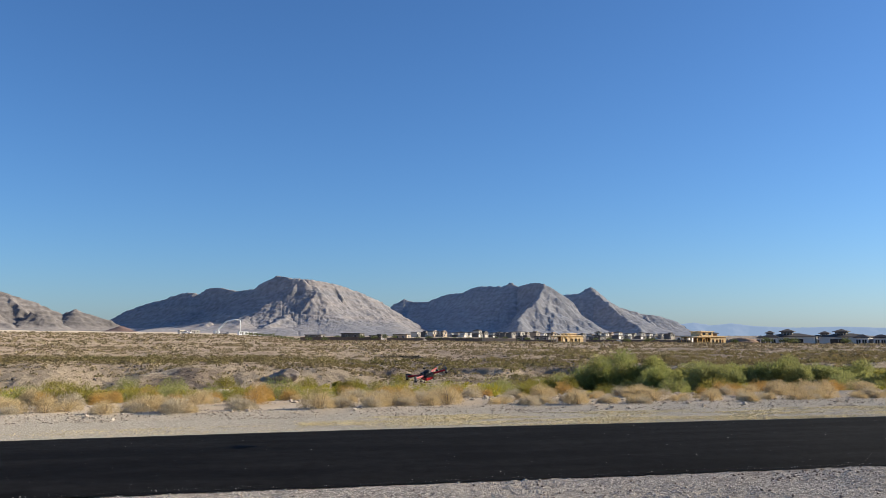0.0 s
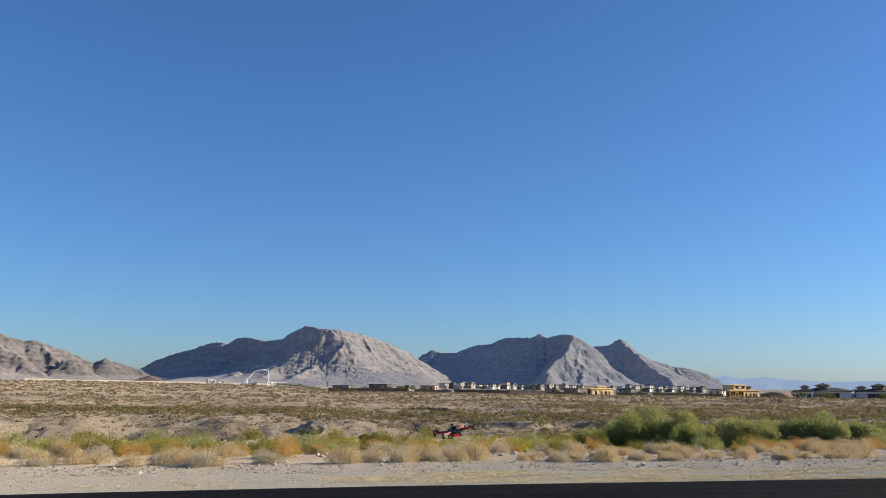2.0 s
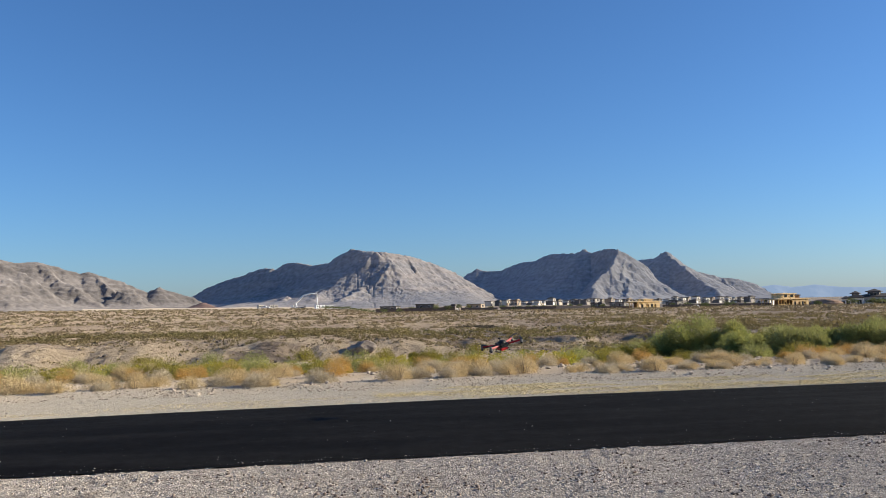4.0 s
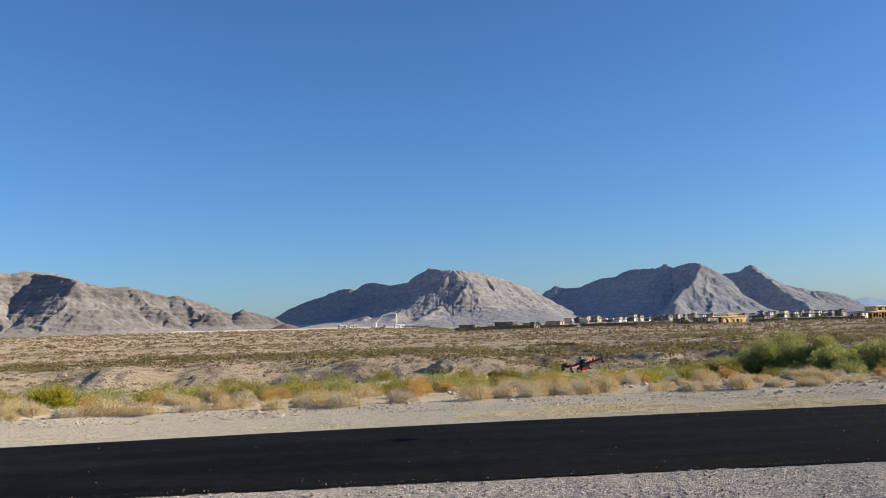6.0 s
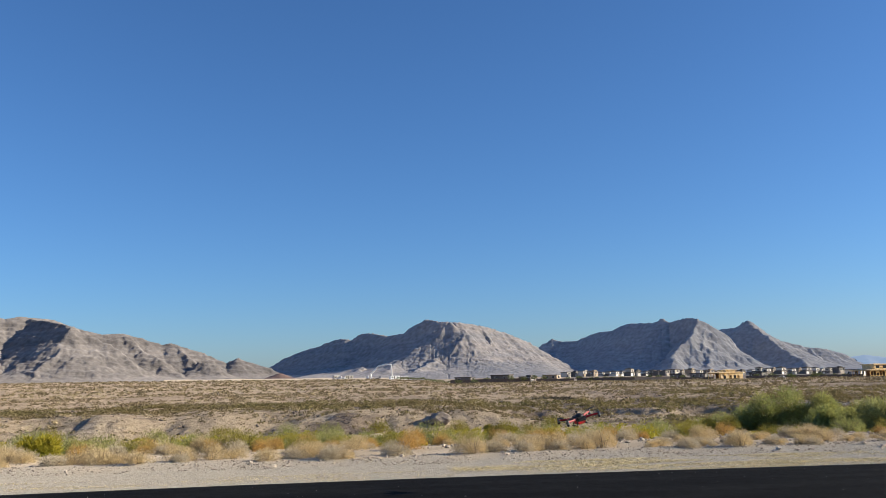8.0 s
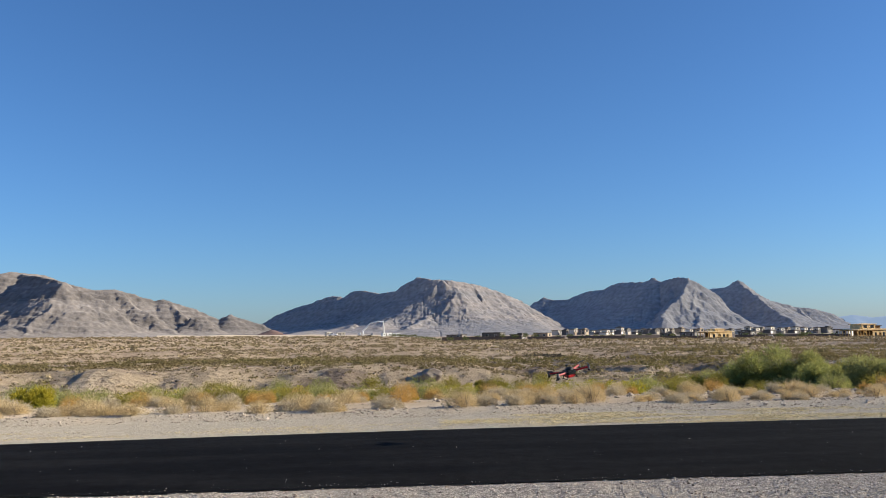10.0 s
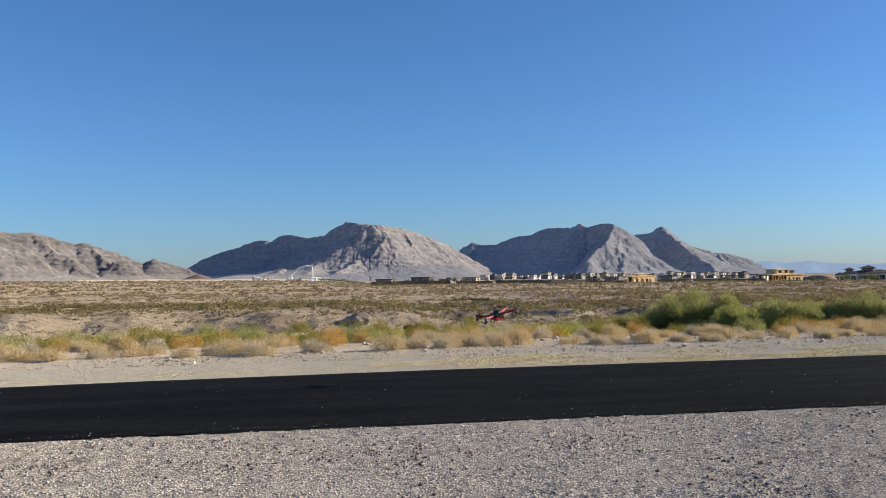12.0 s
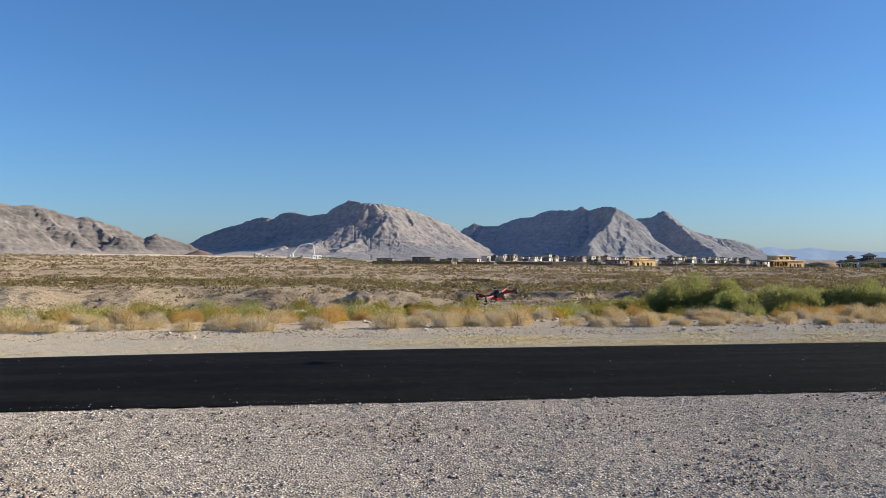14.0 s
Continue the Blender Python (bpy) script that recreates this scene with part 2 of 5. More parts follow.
    stony = mixed(span(noise_at(0.13, 8.0, 0.7), 0.47, 0.53), sand, (0.22, 0.17, 0.13))
    stony = mixed(span(noise_at(1.6, 5.0, 0.7), 0.48, 0.58, 0.0, 0.6), stony, (0.17, 0.13, 0.10))
    stony = mixed(span(v, 68.0, 78.0), mixed(span(noise_at(0.09, 6.0, 0.6), 0.50, 0.60), (0.44, 0.35, 0.245), stony), stony)
    sand = mixed(span(v, 52.0, 60.0), sand, stony)
    pale = mixed(span(speck, 0.0, 0.8), (0.325, 0.283, 0.222), (0.68, 0.61, 0.495))
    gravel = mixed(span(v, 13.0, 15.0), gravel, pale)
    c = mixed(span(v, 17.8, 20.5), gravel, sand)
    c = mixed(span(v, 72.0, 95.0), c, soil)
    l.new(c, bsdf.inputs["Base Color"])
    b = n.new("ShaderNodeBump")
    b.inputs["Strength"].default_value, b.inputs["Distance"].default_value = 1.0, 0.042
    relief = math_node("ADD", math_node("ADD", math_node("MULTIPLY", noise_at(14.0, 6.0, 0.7), 0.7), math_node("MULTIPLY", noise_at(2.6, 6.0, 0.7), 0.7)), span(far_from, 0.0, 0.8, 0.35, 0.0))
    coarse = math_node("MULTIPLY", noise_at(1.1, 8.0, 0.65), span(v, 44.0, 60.0, 0.0, 22.0))
    l.new(math_node("ADD", relief, coarse), b.inputs["Height"])
    l.new(b.outputs["Normal"], bsdf.inputs["Normal"])
    return m


GROUND = ground_node_material()
azs = np.radians(np.concatenate([np.arange(-180, -42, 6.0), np.arange(-42, 42, 0.19), np.arange(42, 180.1, 6.0)]))
rad = np.concatenate([[0.002, 1, 2, 3, 4], np.arange(5, 20, 0.25), np.arange(20, 56, 0.5), np.arange(56, 80, 0.28), np.arange(80, 100, 0.5), np.geomspace(100, 450, 130), np.geomspace(460, 4950, 40)])
AA, RR = np.meshgrid(azs, rad, indexing="ij")
GX, GY = RR * np.sin(AA) + 0.15, RR * np.cos(AA) - 0.2
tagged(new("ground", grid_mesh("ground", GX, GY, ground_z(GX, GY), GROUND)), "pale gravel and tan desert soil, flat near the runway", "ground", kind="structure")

# the runway: a thin crowned sheet of new asphalt with slightly ragged edges
us = np.arange(-160, 160.1, 0.25)
near_edge = 9.64 - 0.004 * np.clip(us, -12, 12) + 0.055 * fbm(us * 1.1, us * 0 + 0.37, 4, 71)
far_edge = 15.15 - 0.5 * step(1, -7, us) + 0.10 * fbm(us * 0.22, us * 0 + 0.37, 4, 72)
rows_v = np.linspace(0, 1, 15)
UU, KK = np.meshgrid(us, rows_v, indexing="ij")
VV = near_edge[:, None] * (1 - KK) + far_edge[:, None] * KK
ZZ = 0.03 + 0.05 * (1 - (2 * KK - 1) ** 2)
ZZ[:, 0] = ZZ[:, -1] = 0.012
XX, YY = at_uv(UU, VV)
tagged(new("runway", grid_mesh("runway", XX, YY, ZZ, ASPHALT)), "smooth black asphalt model aircraft runway with gravel shoulders", "runway", kind="structure")


# ---- mountains: land raised along crests and spurs, then cut by running water ----
def carve(H, held, cell, rounds, cut):
    """Lowers the land along its drainage, round by round; cells of held stay."""
    n, m = H.shape
    idx = np.arange(n * m).reshape(n, m)
    for _ in range(rounds):
        best, rec = np.zeros((n, m)), idx.copy()
        P = np.pad(H, 1, mode="edge")
        I = np.pad(idx, 1, mode="edge")
        low = np.full((n, m), 1e9)
        for i in (0, 1, 2):
            for j in (0, 1, 2):
                if i == 1 and j == 1:
                    continue
                near = P[i:i + n, j:j + m]
                low = np.minimum(low, near)
                drop = (H - near) / (cell * math.hypot(i - 1, j - 1))
                up = drop > best
                best, rec = np.where(up, drop, best), np.where(up, I[i:i + n, j:j + m], rec)
        rec[held] = idx[held]
        order = np.argsort(-H.ravel(), kind="stable").tolist()
        to, area, h = rec.ravel().tolist(), [1.0] * (n * m), H.ravel().tolist()
        for c in order:
            r = to[c]
            if r != c:
                area[r] += area[c]
        force = (cut * np.sqrt(np.array(area))).tolist()
        order.reverse()
        for c in order:
            r = to[c]
            if r != c:
                h[c] = (h[c] + force[c] * h[r]) / (1 + force[c])
        H = np.array(h).reshape(n, m)
        pit = (H <= low) & ~held
        H = np.where(pit, np.maximum(H, low + 0.05), H)
    return H


def mountain(label, az0, az1, d0, d1, lines, mat, seed, fall=0.55, fine=4.4, foot=-0.2, cut=0.015, rounds=8, apron=0.26, crag=1.0, crests=1, steeper=(), rough=60.0, swell=16.0, bedding=1.6, toe=0.06):
    """lines: each a list of (azimuth, elevation seen, distance); the land falls off from them.
    steeper: (number of the line, its own fall)."""
    steeper = dict(steeper)
    na, nd = int(math.radians(az1 - az0) * (d0 + d1) / 2 / fine), int((d1 - d0) / (fine * 1.2))
    A, D = np.meshgrid(np.radians(np.linspace(az0, az1, na)), np.linspace(d0, d1, nd), indexing="ij")
    X, Y = D * np.sin(A), D * np.cos(A)
    base = EYE + D * math.tan(radians(foot)) - 4
    sway = fbm(X / 160, Y / 160, 3, seed + 7), fbm(X / 160, Y / 160, 3, seed + 8)
    jag = fbm(X / 45, Y / 45, 3, seed + 17), fbm(X / 45, Y / 45, 3, seed + 18)
    H = np.full(X.shape, -1e9)
    S = np.zeros(X.shape)
    T = np.zeros(X.shape)
    fan = np.zeros(X.shape)
    run = 0.0
    for i, line in enumerate(lines):
        a, b = (14, 3) if i < crests else (34, 14)
        wx, wy = X + a * sway[0] + b * jag[0], Y + a * sway[1] + b * jag[1]
        pts = [(d * math.sin(radians(az)), d * math.cos(radians(az)), EYE + d * math.tan(radians(el))) for az, el, d in line]
        for (x0, y0, z0), (x1, y1, z1) in zip(pts, pts[1:]):
            ln = math.hypot(x1 - x0, y1 - y0)
            k = np.clip(((wx - x0) * (x1 - x0) + (wy - y0) * (y1 - y0)) / ln ** 2, 0, 1)
            dist = np.hypot(wx - x0 - k * (x1 - x0), wy - y0 - k * (y1 - y0))
            crest = z0 + k * (z1 - z0)
            tall = np.maximum(crest - base, 1)
            reach = tall / steeper.get(i, fall)
            q = np.maximum(dist - 4, 0) / reach
            h = base + tall * np.where(q < 1, (1 - q) * (0.48 + 0.52 * (1 - q)), (1 - q) * 0.5)
            if i < crests:
                fan = np.maximum(fan, apron * tall * np.clip(1 - dist / (reach * 2.6), 0, 1) ** 2.0)
            up = h > H
            H, S, T = np.where(up, h, H), np.where(up, run + k * ln, S), np.where(up, dist, T)
            run += ln
        run += 977
    fan = fan * step(d0 + 40, d0 + 800, D) * step(radians(az0), radians(az0 + 2), A) * (1 - step(radians(az1 - 4.5), radians(az1 - 0.5), A))
    tops = ((H - EYE) / D).max(1)
    floor = base - 6 + fan
    H = floor + 14 * np.logaddexp(0, np.clip((H - floor) / 14, -60, 60))
    tops = np.maximum(tops, 0)
    H = H + np.clip((H - base) / 60, 0, 1) * (swell * fbm(X / 210, Y / 210, 5, seed + 2, 0.5) * np.clip(T / 50, 0.1, 1))
    held = np.zeros(H.shape, bool)
    held[0], held[-1], held[:, 0], held[:, -1] = True, True, True, True
    H = carve(H, held, fine, rounds, cut)
    tall = np.maximum(H - base, 0)
    # crags and hard beds that stand out as ledges
    fx, fy = X + 24 * fbm(X / 70, Y / 70, 3, seed + 11), Y + 24 * fbm(X / 70, Y / 70, 3, seed + 12)
    steep = np.hypot(np.gradient(H, axis=0) / fine, np.gradient(H, axis=1) / (fine * 1.2))
    rocky = crag * np.clip(tall / rough, 0, 1) * np.clip((steep - 0.33) * 4, toe, 1)
    H = H + rocky * (8 * (ridged(fx / 80, fy / 80, 5, seed + 3) - 0.6) + 3.6 * (ridged(fx / 27, fy / 27, 3, seed + 6) - 0.6) + 1.2 * fbm(X / 14, Y / 14, 3, seed + 5))
    bed = (H + 0.10 * X + 14 * fbm(X / 300, Y / 300, 2, seed + 4)) / 17
    H = H + bedding * rocky * (np.abs((bed % 1) - 0.5) * 2 - 0.5)
    # the skyline keeps the height of its crest
    got = ((H - EYE) / D).max(1)
    gain = np.clip((tops * D[0, nd // 2] - base[0, nd // 2]) / np.maximum(got * D[0, nd // 2] - base[0, nd // 2], 1), 0.8, 2.0)
    w = np.exp(-(np.arange(-60, 61) / 9.0) ** 2)
    gain = np.convolve(np.pad(gain, 60, mode="edge"), w / w.sum(), mode="valid")
    H = base + (H - base) * (1 + (gain[:, None] - 1) * np.clip(tall / 40, 0, 1))
    ob = new("mountain", grid_mesh("mountain", X, Y, H, mat, smooth=False))
    return tagged(ob, label, "mountain", kind="structure")


def crest(points, d, wob=0.0):
    return [(az, el, d + wob * math.sin(3.1 * i)) for i, (az, el) in enumerate(points)]


def swept(points, bends):
    """A crest whose distance bends along its length: bends are (azimuth, distance)."""
    a, d = zip(*bends)
    return [(az, el, float(np.interp(az, a, d))) for az, el in points]


MID = swept([(-17.5, 0.3), (-16.16, 0.78), (-15.13, 1.45), (-13.92, 1.87), (-12.87, 2.2), (-11.6, 2.62), (-10.75, 2.47), (-10.39, 2.83), (-9.67, 2.95), (-8.59, 2.7), (-7.5, 2.86),
             (-6.77, 3.37), (-6.01, 3.73), (-5.13, 3.57), (-3.84, 3.5), (-2.37, 3.21), (-0.89, 2.73), (0.59, 2.07), (1.5, 1.5), (3.2, 0.5)],
            [(-17.5, 4720), (-9.7, 4120), (-4.4, 3620), (0.6, 3900), (3.2, 4020)])
MID_SPURS = [
    [(-4.4, 3.54, 3620), (-3.5, 2.95, 3570), (-3.9, 2.2, 3510), (-4.4, 1.4, 3450)],
    [(-3.3, 3.36, 3680), (-3.0, 2.35, 3570), (-2.9, 1.3, 3440), (-3.1, 0.5, 3330)],
    [(-2.4, 3.2, 3730), (-2.0, 2.2, 3610), (-1.5, 1.2, 3490), (-1.4, 0.4, 3380)],
    [(0.6, 2.07, 3900), (0.9, 1.2, 3780), (1.0, 0.4, 3650)],
    [(-5.3, 1.25, 3440), (-6.0, 0.8, 3330), (-6.9, 0.3, 3180)],
    [(-7.0, 1.55, 3620), (-7.8, 1.0, 3480), (-8.8, 0.35, 3290)],
    [(-9.0, 1.55, 3860), (-9.7, 1.0, 3700), (-10.6, 0.3, 3480)],
    [(-11.8, 1.15, 4140), (-12.5, 0.7, 3950), (-13.2, 0.2, 3740)],
]
mountain("grey limestone mountain with one broad sunlit face", -19.5, 5.5, 2450, 4850, [MID, *MID_SPURS], ROCK_MID, 100, fall=0.54, apron=0.42, crag=1.6, steeper=((1, 0.7), (5, 0.42), (6, 0.42), (7, 0.42), (8, 0.42)), toe=0.35)
RIGHT = swept([(1.15, 1.5), (1.6, 1.95), (2.11, 2.25), (2.81, 2.05), (3.73, 2.1), (4.87, 2.54), (6.01, 2.68), (6.99, 3.08), (8.63, 3.07), (9.1, 3.3), (9.56, 3.06)],
              [(1.1, 4650), (5.0, 4450), (9.56, 4050)])
RIGHT_SPURS = [
    [(12.0, 2.2, 4760), (12.6, 2.5, 4700), (13.54, 2.57, 4600), (14.24, 3.0, 4500), (14.93, 2.46, 4540), (15.99, 1.67, 4590), (17.38, 1.23, 4640), (18.55, 1.09, 4680), (19.44, 0.77, 4720), (20.6, 0.1, 4760)],
    [(9.56, 3.06, 4050), (10.53, 3.3, 3970), (11.2, 3.22, 3920), (11.49, 3.08, 3930), (12.35, 2.55, 3960), (12.75, 2.25, 3980)],
    [(11.2, 3.15, 3920), (10.95, 2.6, 3850), (10.7, 1.9, 3740), (9.8, 1.1, 3620), (9.5, 0.5, 3520)],
    [(11.55, 2.9, 3930), (11.6, 2.0, 3830), (11.5, 1.1, 3720), (11.7, 0.4, 3620)],
    [(12.5, 2.45, 4010), (12.2, 1.8, 3900), (12.8, 0.9, 3800), (13.2, 0.3, 3700)],
    [(14.24, 2.97, 4500), (14.9, 2.25, 4390), (15.9, 1.45, 4250), (16.8, 0.8, 4100), (17.4, 0.2, 3980)],
    [(17.4, 1.2, 4640), (18.0, 0.5, 4500)],
]
mountain("bluish grey mountain ridge, mostly in shade", -1.5, 24, 2900, 4850, [RIGHT, *RIGHT_SPURS], ROCK_HAZE_BLUE, 200, fall=0.56, apron=0.24, crag=1.5, crests=3, steeper=((2, 1.0), (3, 0.7), (4, 0.9), (5, 1.0)))
LEFT_BACK = swept([(-40, 4.6), (-36, 4.4), (-33.5, 4.2), (-32.16, 4.1), (-31.42, 3.96), (-30.67, 4.12), (-28.83, 3.94), (-27.9, 3.5), (-26.12, 3.06), (-24.98, 3.11), (-23.66, 2.73), (-22.6, 2.4), (-22.1, 2.5), (-21.81, 2.38),
                   (-20.28, 1.84), (-19.24, 1.39), (-18.72, 1.2), (-18.02, 1.49), (-17.15, 1.14), (-16.1, 0.84), (-15.3, 0.3)], [(-40, 3900), (-15, 3900)])
LEFT_SPURS = [
    [(-30.2, 4.0, 3900), (-28.6, 3.75, 3640), (-27.72, 3.53, 3520), (-26.6, 2.85, 3480), (-25.6, 2.2, 3450), (-24.65, 1.57, 3420), (-23.9, 0.8, 3390), (-23.2, 0.1, 3360)],
    [(-27.72, 3.53, 3520), (-28.3, 2.4, 3430), (-29.4, 1.2, 3310), (-30.0, 0.2, 3200)],
    [(-25.0, 3.1, 3900), (-23.6, 2.0, 3760), (-22.4, 1.0, 3640), (-21.4, 0.2, 3550)],
    [(-22.1, 2.5, 3900), (-20.9, 1.5, 3780), (-19.8, 0.5, 3650)],
    [(-20.3, 1.3, 3700), (-19.6, 1.1, 3680), (-18.6, 0.2, 3620)],
    [(-33.5, 4.2, 3900), (-33.0, 3.0, 3700), (-32.2, 1.8, 3500), (-31.6, 0.4, 3330)],
    [(-37, 4.4, 3900), (-36.0, 2.6, 3600), (-35.0, 1.0, 3380)],
]
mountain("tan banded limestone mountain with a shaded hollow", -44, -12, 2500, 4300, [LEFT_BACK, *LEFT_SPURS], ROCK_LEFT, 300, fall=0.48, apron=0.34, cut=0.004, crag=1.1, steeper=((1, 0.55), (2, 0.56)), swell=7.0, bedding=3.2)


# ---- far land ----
FAR_HILL_HAZE = material("hazy_far_hill", (0.03, 0.03, 0.035), 1.0, spread=0.1, scale=0.01, coarse=0.002)
haze_glow = FAR_HILL_HAZE.node_tree.nodes["Principled BSDF"]   # bluish emission stands in for haze; a plain backdrop of distance
haze_glow.inputs["Emission Color"].default_value, haze_glow.inputs["Emission Strength"].default_value = (0.15, 0.19, 0.245, 1), 1.0
mountain("low hills far beyond the houses, their pale haze put in as emission", 16, 40, 4600, 4880,
         [crest([(17, 0.3), (19.5, 0.55), (20.6, 0.68), (21.6, 0.5), (22.9, 0.62), (24.2, 0.44), (26.5, 0.34), (29, 0.4), (32, 0.3), (38, 0.4)], 4760)], FAR_HILL_HAZE, 400, foot=-0.6, fine=7.0, rounds=6)
RED_ROCK = material("red_rock", (0.165, 0.112, 0.1), 0.95, spread=0.35, scale=0.05, bump=3.0, bump_scale=0.08, second=(0.16, 0.11, 0.10), coarse=0.01, detail=6)
mountain("low reddish brown rocky hills at the foot of the mountains", -27, -12, 2330, 2490,
         [crest([(-26, 0.05), (-23.8, 0.14), (-22.5, 0.10), (-20, 0.13), (-18, 0.09), (-17, 0.12), (-16.2, 0.1), (-15.7, 0.36), (-15.3, 0.5), (-15.0, 0.36), (-14.5, 0.14), (-13.0, 0.04)], 2420)], RED_ROCK, 500, fall=0.3, fine=3.0, rounds=4, rough=9.0, crag=0.9)
PAD = material("graded_earth", (0.60, 0.50, 0.37), 0.95, spread=0.12, scale=0.3, second=(0.54, 0.45, 0.34))
bm = bmesh.new()
prev = None
for k in range(31):
    az = -22.5 + k * 0.5
    a = radians(az)
    d0 = 690 + 2 * math.sin(k * 0.7)
    z0 = float(ground_z(d0 * math.sin(a), d0 * math.cos(a)))
    top = 0.8 + 0.3 * math.sin(k * 0.9) * math.sin(k * 0.23)
    ring = [bm.verts.new((d * math.sin(a), d * math.cos(a), z0 + z)) for d, z in ((d0 - 8, -1.5), (d0, top), (d0 + 60, top + 0.8), (d0 + 70, -2))]
    if prev:
        for i in range(3):
            bm.faces.new((prev[i], ring[i], ring[i + 1], prev[i + 1]))
    prev = ring
me = bpy.data.meshes.new("graded_earth_bank")
bm.to_mesh(me)
bm.free()
me.materials.append(PAD)
tagged(new("graded_earth_bank", me), "long low bank of pale graded earth at the plain's edge", "earth bank", kind="structure")


# ---- brush ----
def polar(az, d):
    return d * math.sin(radians(az)), d * math.cos(radians(az))


def blades(rng, n, lobes, length, width, droop=0.0, shell=0.55, up=0.35):
    """Verts and faces of n narrow leaves or twigs filling lobes (x, y, z, rx, rz); each is one bent quad pair."""
    which = rng.integers(0, len(lobes), n)
    L = np.array(lobes)[which]
    dirs = rng.normal(size=(n, 3))
    dirs[:, 2] = np.abs(dirs[:, 2]) * 1.0 - 0.25
    dirs /= np.linalg.norm(dirs, axis=1)[:, None]
    r = 1 - (1 - shell) * rng.random(n) ** 1.5 - 0.10 * rng.random(n) * (rng.random(n) < 0.3)
    r = r * (1 + 0.13 * np.sin(dirs[:, 0] * 7 + L[:, 0] * 9) * np.cos(dirs[:, 1] * 6))
    p = np.stack([L[:, 0] + dirs[:, 0] * L[:, 3] * r, L[:, 1] + dirs[:, 1] * L[:, 3] * r, L[:, 2] + dirs[:, 2] * L[:, 4] * r], 1)
    p[:, 2] = np.maximum(p[:, 2], 0.02 + 0.03 * rng.random(n))
    grow = dirs + rng.normal(size=(n, 3)) * 0.55
    grow[:, 2] += up - droop
    grow /= np.linalg.norm(grow, axis=1)[:, None]
    side = np.cross(grow, rng.normal(size=(n, 3)))
    side /= np.linalg.norm(side, axis=1)[:, None] + 1e-9
    ln = length * (0.6 + 0.8 * rng.random(n))[:, None]
    wd = width * (0.6 + 0.8 * rng.random(n))[:, None] * 0.5
    q = p + grow * ln
    v = np.stack([p - side * wd * 0.6, p + side * wd * 0.6, q + side * wd * 0.5, q - side * wd * 0.5], 1).reshape(-1, 3)
    f = np.arange(4 * n).reshape(n, 4)
    return v, f


def quick_mesh(name, v, f, mat):
    """A mesh of many equal polygons."""
    k = f.shape[1]
    me = bpy.data.meshes.new(name)
    me.vertices.add(len(v))
    me.vertices.foreach_set("co", np.ascontiguousarray(v, dtype=np.float32).ravel())
    me.loops.add(f.size)
    me.loops.foreach_set("vertex_index", np.ascontiguousarray(f, dtype=np.int32).ravel())
    me.polygons.add(len(f))
    me.polygons.foreach_set("loop_start", np.arange(0, f.size, k, dtype=np.int32))
    me.update(calc_edges=True)
    me.materials.append(mat)
    return me


def shrub(name, rng, lobes, n, length, width, leaf, wood, label, category, group, stems=14, droop=0.0, shell=0.55, up=0.35):
    """An Empty at the root with twigs and foliage."""
    root = new(name)
    top = max(l[2] + l[4] for l in lobes)
    bm = bmesh.new()
    for k in range(stems):
        l = lobes[k % len(lobes)]
        a = rng.random() * math.tau
        s = 0.35 + 0.5 * rng.random()
        mid = (l[0] * 0.5 + 0.25 * l[3] * math.cos(a), l[1] * 0.5 + 0.25 * l[3] * math.sin(a), (l[2] + l[4]) * 0.4)
        end = (l[0] + l[3] * s * math.cos(a), l[1] + l[3] * s * math.sin(a), l[2] + l[4] * (0.55 + 0.4 * rng.random()))
        foot = (0.05 * l[3] * math.cos(a) + 0.3 * l[0], 0.05 * l[3] * math.sin(a) + 0.3 * l[1], -0.05)
        r = 0.012 * top + 0.003
        rod(bm, foot, mid, r, r * 0.7, 4)
        rod(bm, mid, end, r * 0.7, r * 0.25, 4)
    part("woody_base", bm, wood, root)
    v, f = blades(rng, n, lobes, length, width, droop, shell, up)
    fo = new("foliage", quick_mesh("foliage", v, f, leaf))
    fo.parent = root
    return tagged(root, label, category, group)


WOOD = material("grey_twig", (0.22, 0.17, 0.12), 0.9, spread=0.2, scale=8)
DRY_TAN = material("dry_tan_twig", (0.60, 0.475, 0.265), 0.95, spread=0.2, scale=4, second=(0.48, 0.375, 0.215), per_island=0.22, coarse=1.2, through_light=0.25)
DRY_GREY = material("dry_grey_twig", (0.53, 0.455, 0.325), 0.95, spread=0.2, scale=4, second=(0.41, 0.345, 0.24), per_island=0.22, coarse=1.2, through_light=0.25)
DRY_RUST = material("rust_brush", (0.55, 0.34, 0.10), 0.95, spread=0.15, scale=4, second=(0.40, 0.275, 0.10), per_island=0.28, coarse=1.2, through_light=0.25)
LEAF_GREEN = material("fresh_green_leaf", (0.285, 0.30, 0.095), 0.7, spread=0.2, scale=2, second=(0.35, 0.335, 0.11), per_island=0.4, coarse=0.7, through_light=0.45)
LEAF_OLIVE = material("olive_leaf", (0.29, 0.25, 0.04), 0.75, spread=0.2, scale=2, second=(0.24, 0.215, 0.05), per_island=0.35, coarse=0.7, through_light=0.35)
LEAF_LIME = material("yellow_green_leaf", (0.40, 0.335, 0.025), 0.75, spread=0.2, scale=2, second=(0.28, 0.27, 0.03), per_island=0.3, coarse=0.7, through_light=0.35)
LEAF_SAGE = material("sage_green_leaf", (0.33, 0.325, 0.12), 0.75, spread=0.2, scale=2, second=(0.27, 0.285, 0.10), per_island=0.35, coarse=0.7, through_light=0.4)
rng = np.random.default_rng(7)


